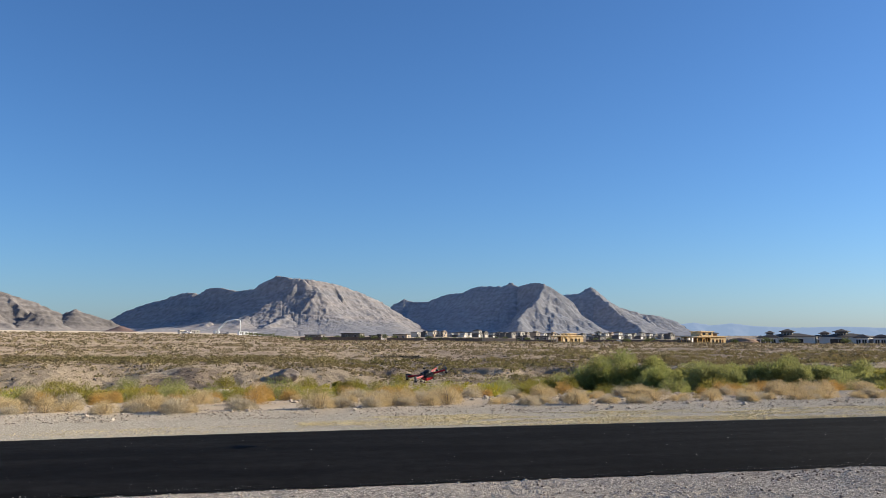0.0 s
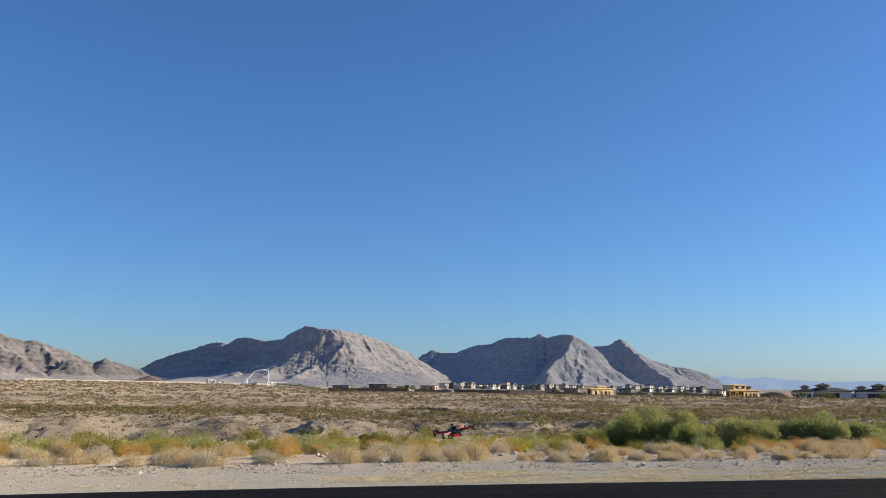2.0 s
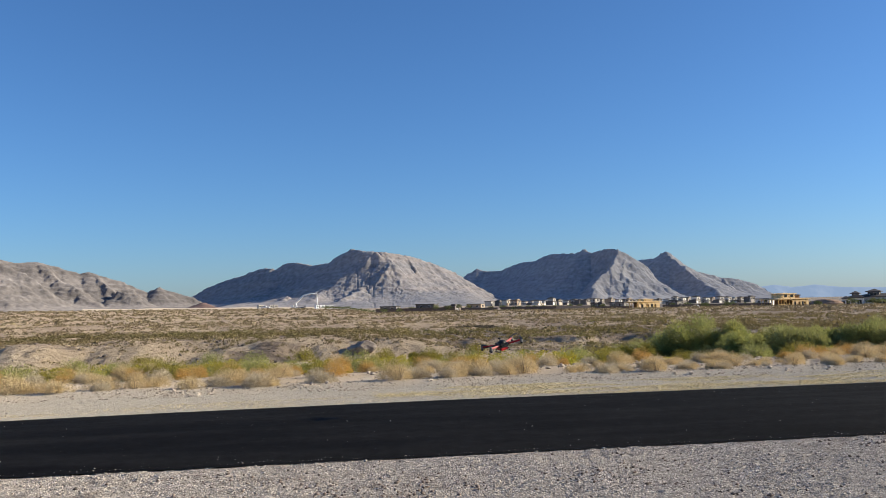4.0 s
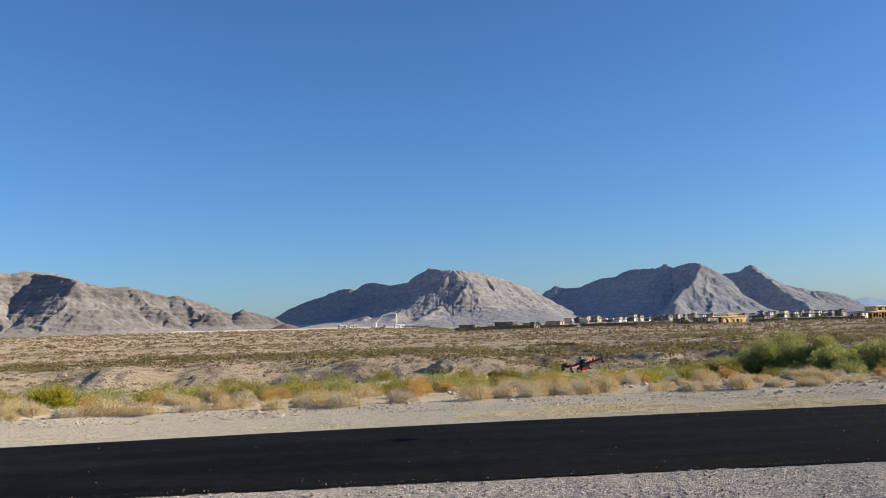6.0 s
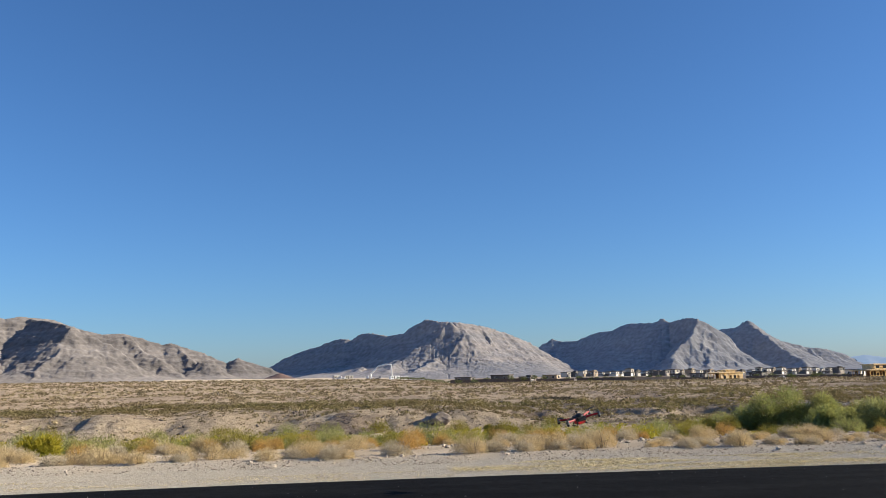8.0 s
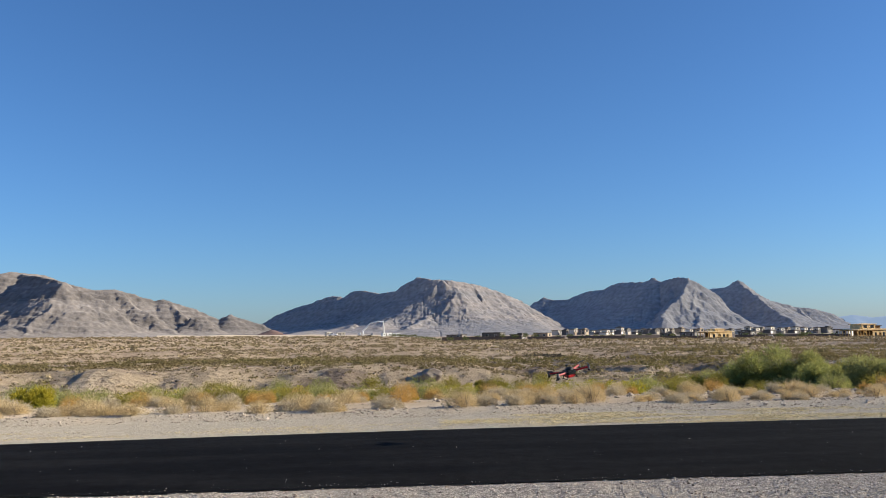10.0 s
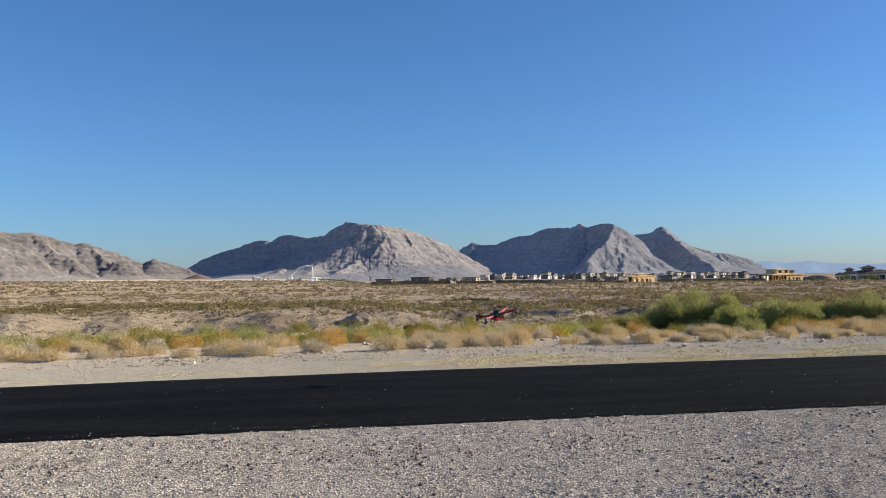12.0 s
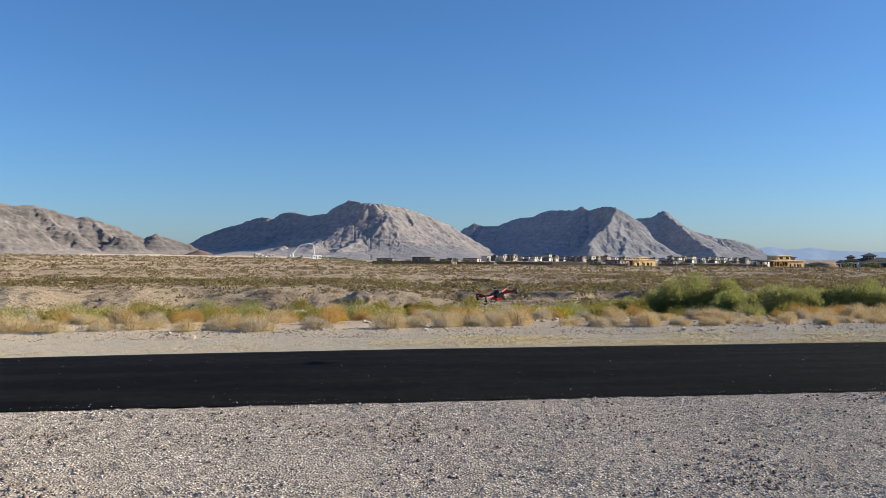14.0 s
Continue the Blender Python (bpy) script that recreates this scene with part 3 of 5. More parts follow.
def dome(rng, k, w, h):
    out = [(0, 0, h * 0.25, w * 0.42, h * 0.75)]
    for _ in range(k):
        a = rng.random() * math.tau
        s = w * (0.12 + 0.16 * rng.random())
        out.append((s * math.cos(a), s * math.sin(a), h * (0.1 + 0.15 * rng.random()), w * (0.20 + 0.14 * rng.random()), h * (0.45 + 0.25 * rng.random())))
    return out


def variants(make, count):
    """Firsts of a kind, each to be set at its own place and copied."""
    return [make(k) for k in range(count)]


def planted(kinds, spots, rng, relabel=None):
    """Puts the kinds at spots (x, y, size): the first of each kind itself, the rest as copies."""
    used = set()
    # the big boulder stays free of brush
    spots = [p for p in spots if not (abs(math.degrees(math.atan2(p[0], p[1])) + 5.35) < 1.0 and p[1] > 30)]
    for i, (x, y, size) in enumerate(spots):
        k = int(rng.integers(0, len(kinds))) if i >= len(kinds) else i
        m = pose(x, y, float(ground_z(x, y)) - 0.02, 0, 0, float(rng.random() * 360))
        s = size * (0.9 + 0.2 * rng.random())
        m = m @ Matrix.Diagonal((s, s, s * (0.85 + 0.3 * rng.random()), 1))
        if k not in used:
            kinds[k].matrix_basis = m
            used.add(k)
        else:
            kinds[k].scale = (1, 1, 1)
            c = copy_thing(kinds[k], Matrix())
            c.matrix_basis = m


def dry_kind(mat, label, w=0.62, h=0.38, n=3000):
    def make(k):
        return shrub("dry_shrub", rng, dome(rng, 5, w, h), n, 0.040, 0.0074, mat, WOOD, label, "shrub", "dry shrubs beside the wash", 12, shell=0.5, up=0.1)
    return make


# band of dry brush along the gravel shoulder, with gaps
def band(v0, v1, step_u, density, seed, u0=-19, u1=25, size=(0.68, 1.25)):
    r = np.random.default_rng(seed)
    spots = []
    u = u0
    while u < u1:
        u += step_u * (0.5 + r.random())
        v = v0 + (v1 - v0) * r.random()
        if density(u, v) > r.random():
            spots.append((*at_uv(u, v), (size[0] + (size[1] - size[0]) * r.random()) * (1.0 - 0.24 * float(step(4, 9, u)) * (v < 22))))
    return spots


def front(u, v):
    # open stony patches interrupt the brush
    gap = max(math.exp(-((u - g) / w) ** 2) for g, w in ((-3.4, 0.5), (0.9, 1.0), (5.6, 0.5), (-7.6, 0.4)))
    return 1.0 - 0.9 * gap


tan_kinds = variants(dry_kind(DRY_TAN, "rounded tan dry shrub with fine brittle twigs", 0.70, 0.35), 5)
grey_kinds = variants(dry_kind(DRY_GREY, "greyish dry shrub of fine bare twigs on stony soil", 0.62, 0.30), 4)
rust_kinds = variants(dry_kind(DRY_RUST, "rust-orange dry shrub with dense fine stems", 0.66, 0.42), 3)
planted(tan_kinds, band(18.8, 20.4, 0.55, front, 1) + band(19.4, 21.6, 0.55, lambda u, v: 0.6, 17, u0=5, u1=25, size=(0.4, 0.95)) + band(20.8, 25.0, 0.45, front, 2), rng)
planted(grey_kinds, band(18.6, 19.9, 1.2, front, 3) + band(19.2, 22.5, 0.55, lambda u, v: 0.6, 14, u0=5, u1=25, size=(0.45, 1.05)) + band(21.0, 25.0, 1.1, front, 4), rng)
planted(rust_kinds, band(21.5, 25.0, 1.0, lambda u, v: 0.8, 16, u0=-9, u1=4) + band(22.5, 28.0, 1.0, lambda u, v: 0.75 if -12 < u < 8 else 0.45, 5, u0=-24, u1=30), rng)


def green_kind(mat, label, w, h, n, group, leaf=(0.075, 0.026)):
    def make(k):
        return shrub("green_shrub", rng, dome(rng, 5, w, h), n, leaf[0], leaf[1], mat, WOOD, label, "shrub", group, 14, shell=0.4, up=0.3)
    return make


lime_kinds = variants(green_kind(LEAF_LIME, "low yellow-green shrub on the wash floor", 1.3, 0.55, 1000, "low shrubs of the wash"), 3)
fresh_kinds = variants(green_kind(LEAF_GREEN, "leafy bright green shrub in the dry wash", 1.8, 0.95, 1700, "green shrubs of the wash"), 3)
olive_kinds = variants(green_kind(LEAF_OLIVE, "olive green shrub with yellowish shoots", 1.7, 0.85, 1600, "green shrubs of the wash"), 3)
planted(lime_kinds, band(28, 36, 0.8, lambda u, v: 0.75 if u < 9 else 0.15, 6, u0=-36, u1=40, size=(0.7, 1.2)) + band(37, 52, 1.5, lambda u, v: 0.8, 7, u0=-48, u1=50, size=(0.7, 1.4)), rng)
planted(fresh_kinds, band(25, 30, 1.0, lambda u, v: 0.8, 19, u0=-24, u1=-3, size=(0.45, 0.75)) + band(26, 33, 0.9, lambda u, v: 0.85, 15, u0=-24, u1=8, size=(0.42, 0.72)) + band(28, 40, 1.2, lambda u, v: 0.85 if u < 4 else 0.5, 8, u0=-38, u1=42, size=(0.5, 0.85)) + band(42, 58, 2.0, lambda u, v: 0.7, 9, u0=-50, u1=52), rng)
planted(olive_kinds, band(24.5, 30, 1.0, lambda u, v: 0.8, 18, u0=-24, u1=-3, size=(0.5, 0.8)) + band(24, 35, 0.8, lambda u, v: 0.85 if u < 3 else 0.45, 10, u0=-36, u1=40, size=(0.5, 0.85)) + band(45, 60, 2.2, lambda u, v: 0.7, 12, u0=-50, u1=54), rng)


# tall bushes of the wash
def tall(width, height, mat, n, label, seed, lobes=11):
    r = np.random.default_rng(seed)
    ls = []
    for k in range(lobes):
        x = (k / (lobes - 1) - 0.5) * width * 0.78
        hh = height * (0.55 + 0.45 * r.random()) * (1 - 0.30 * (abs(x) / (width * 0.5)) ** 3)
        rr = width * (0.10 + 0.07 * r.random())
        ls.append((x, (r.random() - 0.5) * width * 0.5, hh * (0.35 + 0.3 * r.random()), rr, hh * 0.36))
        ls.append((x + (r.random() - 0.5) * rr, (r.random() - 0.7) * width * 0.4, hh * 0.22, rr * 1.1, hh * 0.36))
    return shrub("tall_bush", r, ls, n, 0.11, 0.028, mat, WOOD, label, "bush", "tall bushes of the wash", 26, droop=0.0, shell=0.3, up=0.2)


TALL = [  # azimuth, distance, width, height, leaf, label
    (16.2, 44, 4.3, 2.05, LEAF_GREEN, "tall dense green desert bush with drooping shoots"),
    (11.9, 43, 2.5, 1.25, LEAF_OLIVE, "rounded olive green bush below the tall one"),
    (18.0, 47, 2.6, 1.6, LEAF_SAGE, "feathery greyish green bush"),
    (19.4, 42, 3.4, 1.65, LEAF_GREEN, "spreading bright green bush in the wash"),
    (22.2, 41, 3.2, 2.0, LEAF_SAGE, "spreading sage green bush in the wash"),
    (24.6, 42, 3.2, 1.55, LEAF_GREEN, "spreading bright green bush in the wash"),
    (27.2, 42, 3.2, 1.6, LEAF_SAGE, "spreading sage green bush in the wash"),
    (29.9, 43, 3.4, 1.4, LEAF_GREEN, "spreading bright green bush in the wash"),
    (33.0, 43, 3.4, 1.4, LEAF_OLIVE, "feathery yellowish green bush"),
    (18.6, 52, 3.6, 1.9, LEAF_OLIVE, "feathery yellowish green bush"),
    (21.0, 54, 3.6, 1.9, LEAF_SAGE, "feathery greyish green bush"),
    (23.6, 52, 3.4, 1.75, LEAF_OLIVE, "feathery yellowish green bush"),
    (26.0, 53, 3.8, 1.8, LEAF_SAGE, "feathery greyish green bush"),
    (29.0, 54, 4.0, 1.8, LEAF_GREEN, "tall green bush behind the others"),
    (8.0, 44, 1.7, 1.2, LEAF_SAGE, "small rounded green bush"),
    (-1.4, 52, 2.0, 0.95, LEAF_OLIVE, "greyish green low bush"),
    (-3.4, 46, 1.1, 0.9, LEAF_LIME, "upright lime green bush"),
    (-12.0, 45, 2.1, 0.9, LEAF_GREEN, "broad fresh green bush"),
    (-15.2, 44, 1.3, 0.8, LEAF_OLIVE, "rounded olive green bush"),
    (-23.4, 42, 1.9, 0.85, LEAF_OLIVE, "rounded olive green bush"),
    (-8.6, 46, 1.5, 0.75, LEAF_GREEN, "broad fresh green bush"),
    (-29.5, 26, 1.0, 0.7, LEAF_LIME, "single upright yellow-green bush among dry brush"),
]
for k, (az, d, w, h, mat, label) in enumerate(TALL):
    d = d * 0.91 if k < 14 else d
    x, y = polar(az, d)
    ob = tall(w, h * (1.27 if k == 0 else 1.1 if 9 <= k < 14 else 0.78 + 0.3 * math.sin(k * 2.3) ** 2), mat, int(2600 + 4600 * w * h), label, 500 + k)
    ob.matrix_basis = pose(x, y, float(ground_z(x, y)) - 0.03, 0, 0, -az)


# scattered scrub of the plain, far too many to count
def scatter_scrub(name, label, n, near, far, mat, seed, quads, size, az=(-37, 37), keep=None):
    r = np.random.default_rng(seed)
    A = np.radians(az[0] + (az[1] - az[0]) * r.random(n))
    D = np.sqrt(near ** 2 + (far ** 2 - near ** 2) * r.random(n))
    X, Y = D * np.sin(A), D * np.cos(A)
    if keep is not None:
        ok = keep(X, Y) > r.random(n)
        X, Y = X[ok], Y[ok]
    n = len(X)
    Z = ground_z(X, Y)
    S = size * (0.35 + 1.15 * r.random(n) ** 2.2)
    c = r.normal(size=(n, quads, 3))
    c[..., 2] = np.abs(c[..., 2])
    c /= np.linalg.norm(c, axis=2)[..., None]
    c *= (0.6 + 0.4 * r.random((n, quads)))[..., None]
    c *= np.array([0.76, 0.76, 0.42])
    t1 = np.cross(c, r.normal(size=(n, quads, 3))) + c * 0.9 + r.normal(size=(n, quads, 3)) * 0.3
    t2 = np.cross(c, t1) + r.normal(size=(n, quads, 3)) * 0.15
    k = 0.21 if quads < 14 else 0.14
    t1 /= np.linalg.norm(t1, axis=2)[..., None] / k
    t2 /= np.linalg.norm(t2, axis=2)[..., None] / (k * 0.75)
    corner = np.stack([c - t1 - t2 * 0.5, c - t1 + t2, c + t1 + t2 * 0.4, c + t1 - t2], 2) * S[:, None, None, None]
    corner += np.stack([X, Y, Z], -1)[:, None, None, :]
    v = corner.reshape(-1, 3)
    f = np.arange(len(v)).reshape(-1, 4)
    return tagged(new(name, quick_mesh(name, v, f, mat)), label, "scrub", kind="stuff")


SCRUB = material("creosote_scrub", (0.265, 0.212, 0.12), 0.85, spread=0.2, scale=0.5, second=(0.225, 0.172, 0.10), per_island=0.2, through_light=0.2, coarse=0.03)
SCRUB_SHADE = material("shade_dark_scrub", (0.07, 0.06, 0.045), 0.9, spread=0.25, scale=0.5, per_island=0.4, coarse=0.05)
SCRUB_GREEN = material("green_scrub", (0.195, 0.165, 0.068), 0.85, spread=0.2, scale=0.5, second=(0.19, 0.148, 0.068), per_island=0.2, through_light=0.4, coarse=0.05)
patchy = lambda x, y: 0.5 + 1.2 * fbm(x * 0.12, y * 0.07, 3, 61)
scatter_scrub("scrub", "dark low scrub dotted over the plain", 10800, 66, 150, SCRUB, 41, 18, 0.54, keep=patchy)
scatter_scrub("scrub", "dense olive scrub on the plain behind the tall bushes", 6800, 54, 125, SCRUB_GREEN, 47, 18, 0.55, az=(9, 37), keep=patchy)
scatter_scrub("scrub", "dark low scrub dotted over the far plain", 21500, 140, 420, SCRUB, 42, 9, 0.88, keep=patchy)
line_v = lambda x, y: np.exp(-((across(x, y) - 80 - 5 * vnoise(along(x, y) * 0.03, 0.2, 62)) / (7.5 - 2.5 * step(-10, 20, along(x, y)))) ** 2) * (0.95 - 0.35 * step(-10, 50, along(x, y)))
scatter_scrub("scrub", "line of olive creosote along a shallow channel", 24000, 62, 112, SCRUB_GREEN, 43, 17, 0.56, keep=line_v)
# near-black scrub colour carries the shadow of a dip not modelled in the ground
hollow = lambda x, y: np.exp(-(((x - 3.2) / 1.3) ** 2 + ((y - 92) / 1.6) ** 2))
scatter_scrub("scrub", "dense scrub coloured near black for the shadow of a dip in the plain", 4000, 84, 100, SCRUB_SHADE, 46, 14, 0.5, az=(-2, 6), keep=hollow)
weeds = lambda x, y: (0.35 + 1.3 * fbm(x * 0.15, y * 0.15, 3, 63)) * step(24, 31, across(x, y)) * (1 - step(54, 62, across(x, y)))
bankside = lambda x, y: 0.7 * step(55, 62, across(x, y)) * (1 - step(95, 105, across(x, y)))
scatter_scrub("scrub", "small grey-brown scrub on the eroded banks", 7000, 56, 105, SCRUB, 45, 14, 0.34, keep=bankside)
TUFT = material("pale_tuft", (0.42, 0.345, 0.19), 0.9, spread=0.2, scale=0.5, second=(0.40, 0.33, 0.21), per_island=0.2, coarse=0.05, through_light=0.3)
tufty = lambda x, y: 0.35 + 1.6 * fbm(x * 0.05 + 7, y * 0.05, 3, 67)
scatter_scrub("dry_tufts", "pale yellow dry grass tufts over the plain", 12000, 70, 260, TUFT, 48, 10, 0.40, keep=tufty)
scatter_scrub("ground_weeds", "low yellowish weeds of the wash floor", 11000, 24, 62, LEAF_LIME, 44, 18, 0.36, keep=weeds)


# ---- stones ----
def scatter_stones(name, label, n, spots, sizes, mat, seed, kind="stuff", flat=0.6, sink=0.25):
    """Crushed stones: squashed, jittered eight-faced lumps."""
    r = np.random.default_rng(seed)
    X, Y, Z = spots(r, n)
    n = len(X)
    base = np.array([(1, 0, 0), (0, 1, 0), (-1, 0, 0), (0, -1, 0), (0, 0, 1), (0, 0, -1)], float)
    tri = np.array([(0, 1, 4), (1, 2, 4), (2, 3, 4), (3, 0, 4), (1, 0, 5), (2, 1, 5), (3, 2, 5), (0, 3, 5)])
    P = base[None] * (0.7 + 0.6 * r.random((n, 6, 1))) + r.normal(size=(n, 6, 3)) * 0.22
    S = sizes[0] * (sizes[1] / sizes[0]) ** (r.random(n) ** 2.0)
    P = P * (S[:, None, None] * 0.5) * np.array([1.15, 0.9, flat])
    a = r.random(n) * math.tau
    c, s = np.cos(a)[:, None], np.sin(a)[:, None]
    P = np.stack([P[..., 0] * c - P[..., 1] * s, P[..., 0] * s + P[..., 1] * c, P[..., 2]], -1)
    P += np.stack([X, Y, Z + S * 0.5 * flat * (1 - 2 * sink)], -1)[:, None, :]
    f = (tri[None] + (np.arange(n) * 6)[:, None, None]).reshape(-1, 3)
    return tagged(new(name, quick_mesh(name, P.reshape(-1, 3), f, mat)), label, "gravel" if kind == "stuff" else "rock", kind=kind)


def strip(u0, u1, v0, v1, clump=0.0, seed=0, top=ground_z):
    def spots(r, n):
        u, v = u0 + (u1 - u0) * r.random(n), v0 + (v1 - v0) * r.random(n)
        if clump:
            ok = r.random(n) < np.clip(1 - clump + clump * 2.2 * fbm(u * 0.8, v * 0.8, 3, seed), 0.05, 1)
            u, v = u[ok], v[ok]
        X, Y = at_uv(u, v)
        return X, Y, top(X, Y)
    return spots


DARK_ROCK = material("dark_rock", (0.115, 0.098, 0.09), 0.9, spread=0.35, scale=3, bump=0.05, bump_scale=4, second=(0.17, 0.14, 0.12))
# loose gravel raked and trodden into small ridges and dents
def bed_height(x, y):
    u, v = along(x, y), across(x, y)
    loose = 0.017 * fbm(x * 6, y * 6, 4, 111, 0.6) + 0.008 * fbm(x * 19, y * 19, 2, 112)
    patch = np.maximum(vnoise(x * 0.8, y * 0.6, 113) + 0.1, 0)
    loose = loose + 0.045 * patch * (ridged(x * 4.5, y * 3.2, 3, 114) - 0.62)
    loose = loose - 0.05 * np.maximum(vnoise(x * 3.1, y * 3.1, 115) - 0.55, 0)
    rim = step(4.0, 4.3, v) * (1 - step(9.56, 9.71, v)) * step(-6.6, -6.2, u) * (1 - step(9.1, 9.5, u))
    return ground_z(x, y) + (0.012 + loose) * rim - 0.02 * (1 - rim)


UU, VV = np.meshgrid(np.arange(-6.6, 9.6, 0.022), np.arange(4.0, 9.74, 0.022), indexing="ij")
XX, YY = at_uv(UU + 0.008 * vnoise(UU * 31, VV * 31, 116), VV + 0.008 * vnoise(UU * 31, VV * 31, 117))
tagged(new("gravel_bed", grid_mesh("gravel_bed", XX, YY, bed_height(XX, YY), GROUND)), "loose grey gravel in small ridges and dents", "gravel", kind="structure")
CLOD = material("earthy_clod", (0.17, 0.14, 0.12), 0.95, spread=0.25, scale=20, second=(0.24, 0.18, 0.145), per_island=0.4)
GRAVEL = material("crushed_gravel", (0.55, 0.495, 0.43), 0.9, spread=0.15, scale=25, second=(0.43, 0.387, 0.344), per_island=0.34, coarse=3, flat=0.9)
scatter_stones("gravel", "loose pale grey crushed gravel", 60000, strip(-6.0, 8.8, 4.6, 9.68, 0.75, 80, bed_height), (0.010, 0.034), GRAVEL, 81)
scatter_stones("gravel", "coarser loose gravel in windrows", 6000, strip(-6.6, 9.5, 4.3, 9.5, 0.8, 82, bed_height), (0.016, 0.036), GRAVEL, 82)
scatter_stones("gravel", "dark earthy clods lying in the gravel", 15000, strip(-6.6, 9.5, 4.3, 9.5, 0.97, 95, bed_height), (0.014, 0.046), CLOD, 95, flat=0.75, sink=0.2)
scatter_stones("gravel", "pale gravel of the far shoulder", 17000, strip(-14, 17, 15.15, 19.6, 0.6, 96), (0.012, 0.034), GRAVEL, 83)
scatter_stones("rubble", "small pale stones along the brush line", 11000, strip(-16, 20, 17.9, 24.5, 0.75, 84), (0.02, 0.075), STONE, 84)
scatter_stones("rubble", "whitish stones swept to the edge of the brush", 13000, strip(-16, 20, 17.6, 19.3, 0.7, 93), (0.016, 0.06), STONE, 93)
scatter_stones("rubble", "pale wash stones lying bare between the shrubs", 5000, strip(1, 14, 22, 36, 0.5, 92), (0.04, 0.16), STONE, 92)
scatter_stones("rubble", "dark stones on the eroded banks", 9000, strip(-70, 80, 57, 100, 0.9, 89), (0.08, 0.40), DARK_ROCK, 89)
scatter_stones("rubble", "scattered stones on the wash bank", 2500, strip(-40, 44, 22, 50, 0.5, 85), (0.05, 0.22), STONE, 85)


def runway_spots(r, n):
    u, k = -8 + 20 * r.random(n), r.random(n) ** 1.4
    v = 9.6 + 5.4 * k
    X, Y = at_uv(u, v)
    return X, Y, 0.03 + 0.05 * (1 - (2 * (v - 9.53) / 5.62 - 1) ** 2)


def edge_spots(r, n):
    u, k = -7 + 17 * r.random(n), r.random(n) ** 3
    v = 9.64 - 0.004 * np.clip(u, -12, 12) + 0.16 * k - 0.03
    X, Y = at_uv(u, v)
    return X, Y, 0.03 + 0.05 * (1 - (2 * (v - 9.53) / 5.62 - 1) ** 2)


scatter_stones("spilled_gravel", "pale gravel spilled over the asphalt edge", 300, edge_spots, (0.005, 0.018), GRAVEL, 97, sink=0.1)
scatter_stones("stray_gravel", "stray pale chips of gravel on the asphalt", 300, runway_spots, (0.005, 0.014), GRAVEL, 86, sink=0.1)


def lump(name, r, mat, sx, sy, sz, detail=2, jag=0.22):
    bm = bmesh.new()
    bmesh.ops.create_icosphere(bm, subdivisions=detail, radius=0.5)
    o = Vector((r.random() * 50, r.random() * 50, r.random() * 50))
    for v in bm.verts:
        k = 1 + jag * noise.noise(v.co * 2.2 + o) * 2 + jag * 0.6 * noise.noise(v.co * 5.5 + o)
        v.co = Vector((v.co.x * sx, v.co.y * sy, (v.co.z + 0.18) * sz)) * k
    me = bpy.data.meshes.new(name)
    bm.to_mesh(me)
    bm.free()
    me.materials.append(mat)
    return new(name, me)


BOULDER = material("weathered_boulder", (0.33, 0.27, 0.22), 0.9, spread=0.4, scale=2.5, bump=0.06, bump_scale=5, second=(0.21, 0.175, 0.145), coarse=0.9)
rock_rng = np.random.default_rng(90)
rocks = [tagged(lump("rock", rock_rng, STONE, 1.1, 0.8, 0.7, 2, 0.35), "pale angular rock at the edge of the brush", "rock", "rocks along the brush line") for _ in range(5)]
for i in range(55):
    u = -15 + 34 * rock_rng.random()
    v = 17.9 + 1.5 * rock_rng.random() ** 1.5
    x, y = at_uv(u, v)
    s = 0.045 + 0.075 * rock_rng.random() ** 2
    m = pose(x, y, float(ground_z(x, y)) + s * 0.10, 0, 0, float(rock_rng.random() * 360)) @ Matrix.Diagonal((s, s, s, 1))
    if i < 5:
        rocks[i].matrix_basis = m
    else:
        c = copy_thing(rocks[int(rock_rng.integers(0, 5))], Matrix())
        c.matrix_basis = m
x, y = polar(-5.5, 62)
boulder = tagged(lump("boulder", rock_rng, BOULDER, 2.0, 1.5, 1.05, 4, 0.36), "large brown weathered boulder on the wash bank", "boulder")
boulder.matrix_basis = pose(x, y, float(ground_z(x, y)) + 0.16)

# straw left standing on the far shoulder
STRAW = material("pale_straw", (0.66, 0.56, 0.33), 0.95, spread=0.15, scale=3, per_island=0.25)


def straw(name, label, n, u0, u1, v0, v1, seed):
    r = np.random.default_rng(seed)
    u, v = u0 + (u1 - u0) * r.random(n), v0 + (v1 - v0) * r.random(n)
    ok = r.random(n) < np.clip(0.25 + 1.5 * fbm(u * 0.35, v * 1.6, 3, seed), 0, 1)
    X, Y = at_uv(u[ok], v[ok])
    n = len(X)
    p = np.stack([X, Y, ground_z(X, Y)], -1)
    lean = np.stack([r.normal(size=n) * 0.06, r.normal(size=n) * 0.06, 0.010 + 0.020 * r.random(n)], -1)
    side = np.stack([r.normal(size=n), r.normal(size=n), np.zeros(n)], -1)
    side *= 0.008 / (np.linalg.norm(side, axis=1)[:, None] + 1e-9)
    vv = np.stack([p - side, p + side, p + lean], 1).reshape(-1, 3)
    return tagged(new(name, quick_mesh(name, vv, np.arange(3 * n).reshape(n, 3), STRAW)), label, "dry grass", kind="stuff")


straw("dry_grass", "short pale yellow stubble in the gravel", 110000, 1, 18, 15.3, 17.6, 87)
straw("dry_grass", "thin pale yellow stubble in the gravel", 9000, -14, 1, 15.3, 16.4, 88)


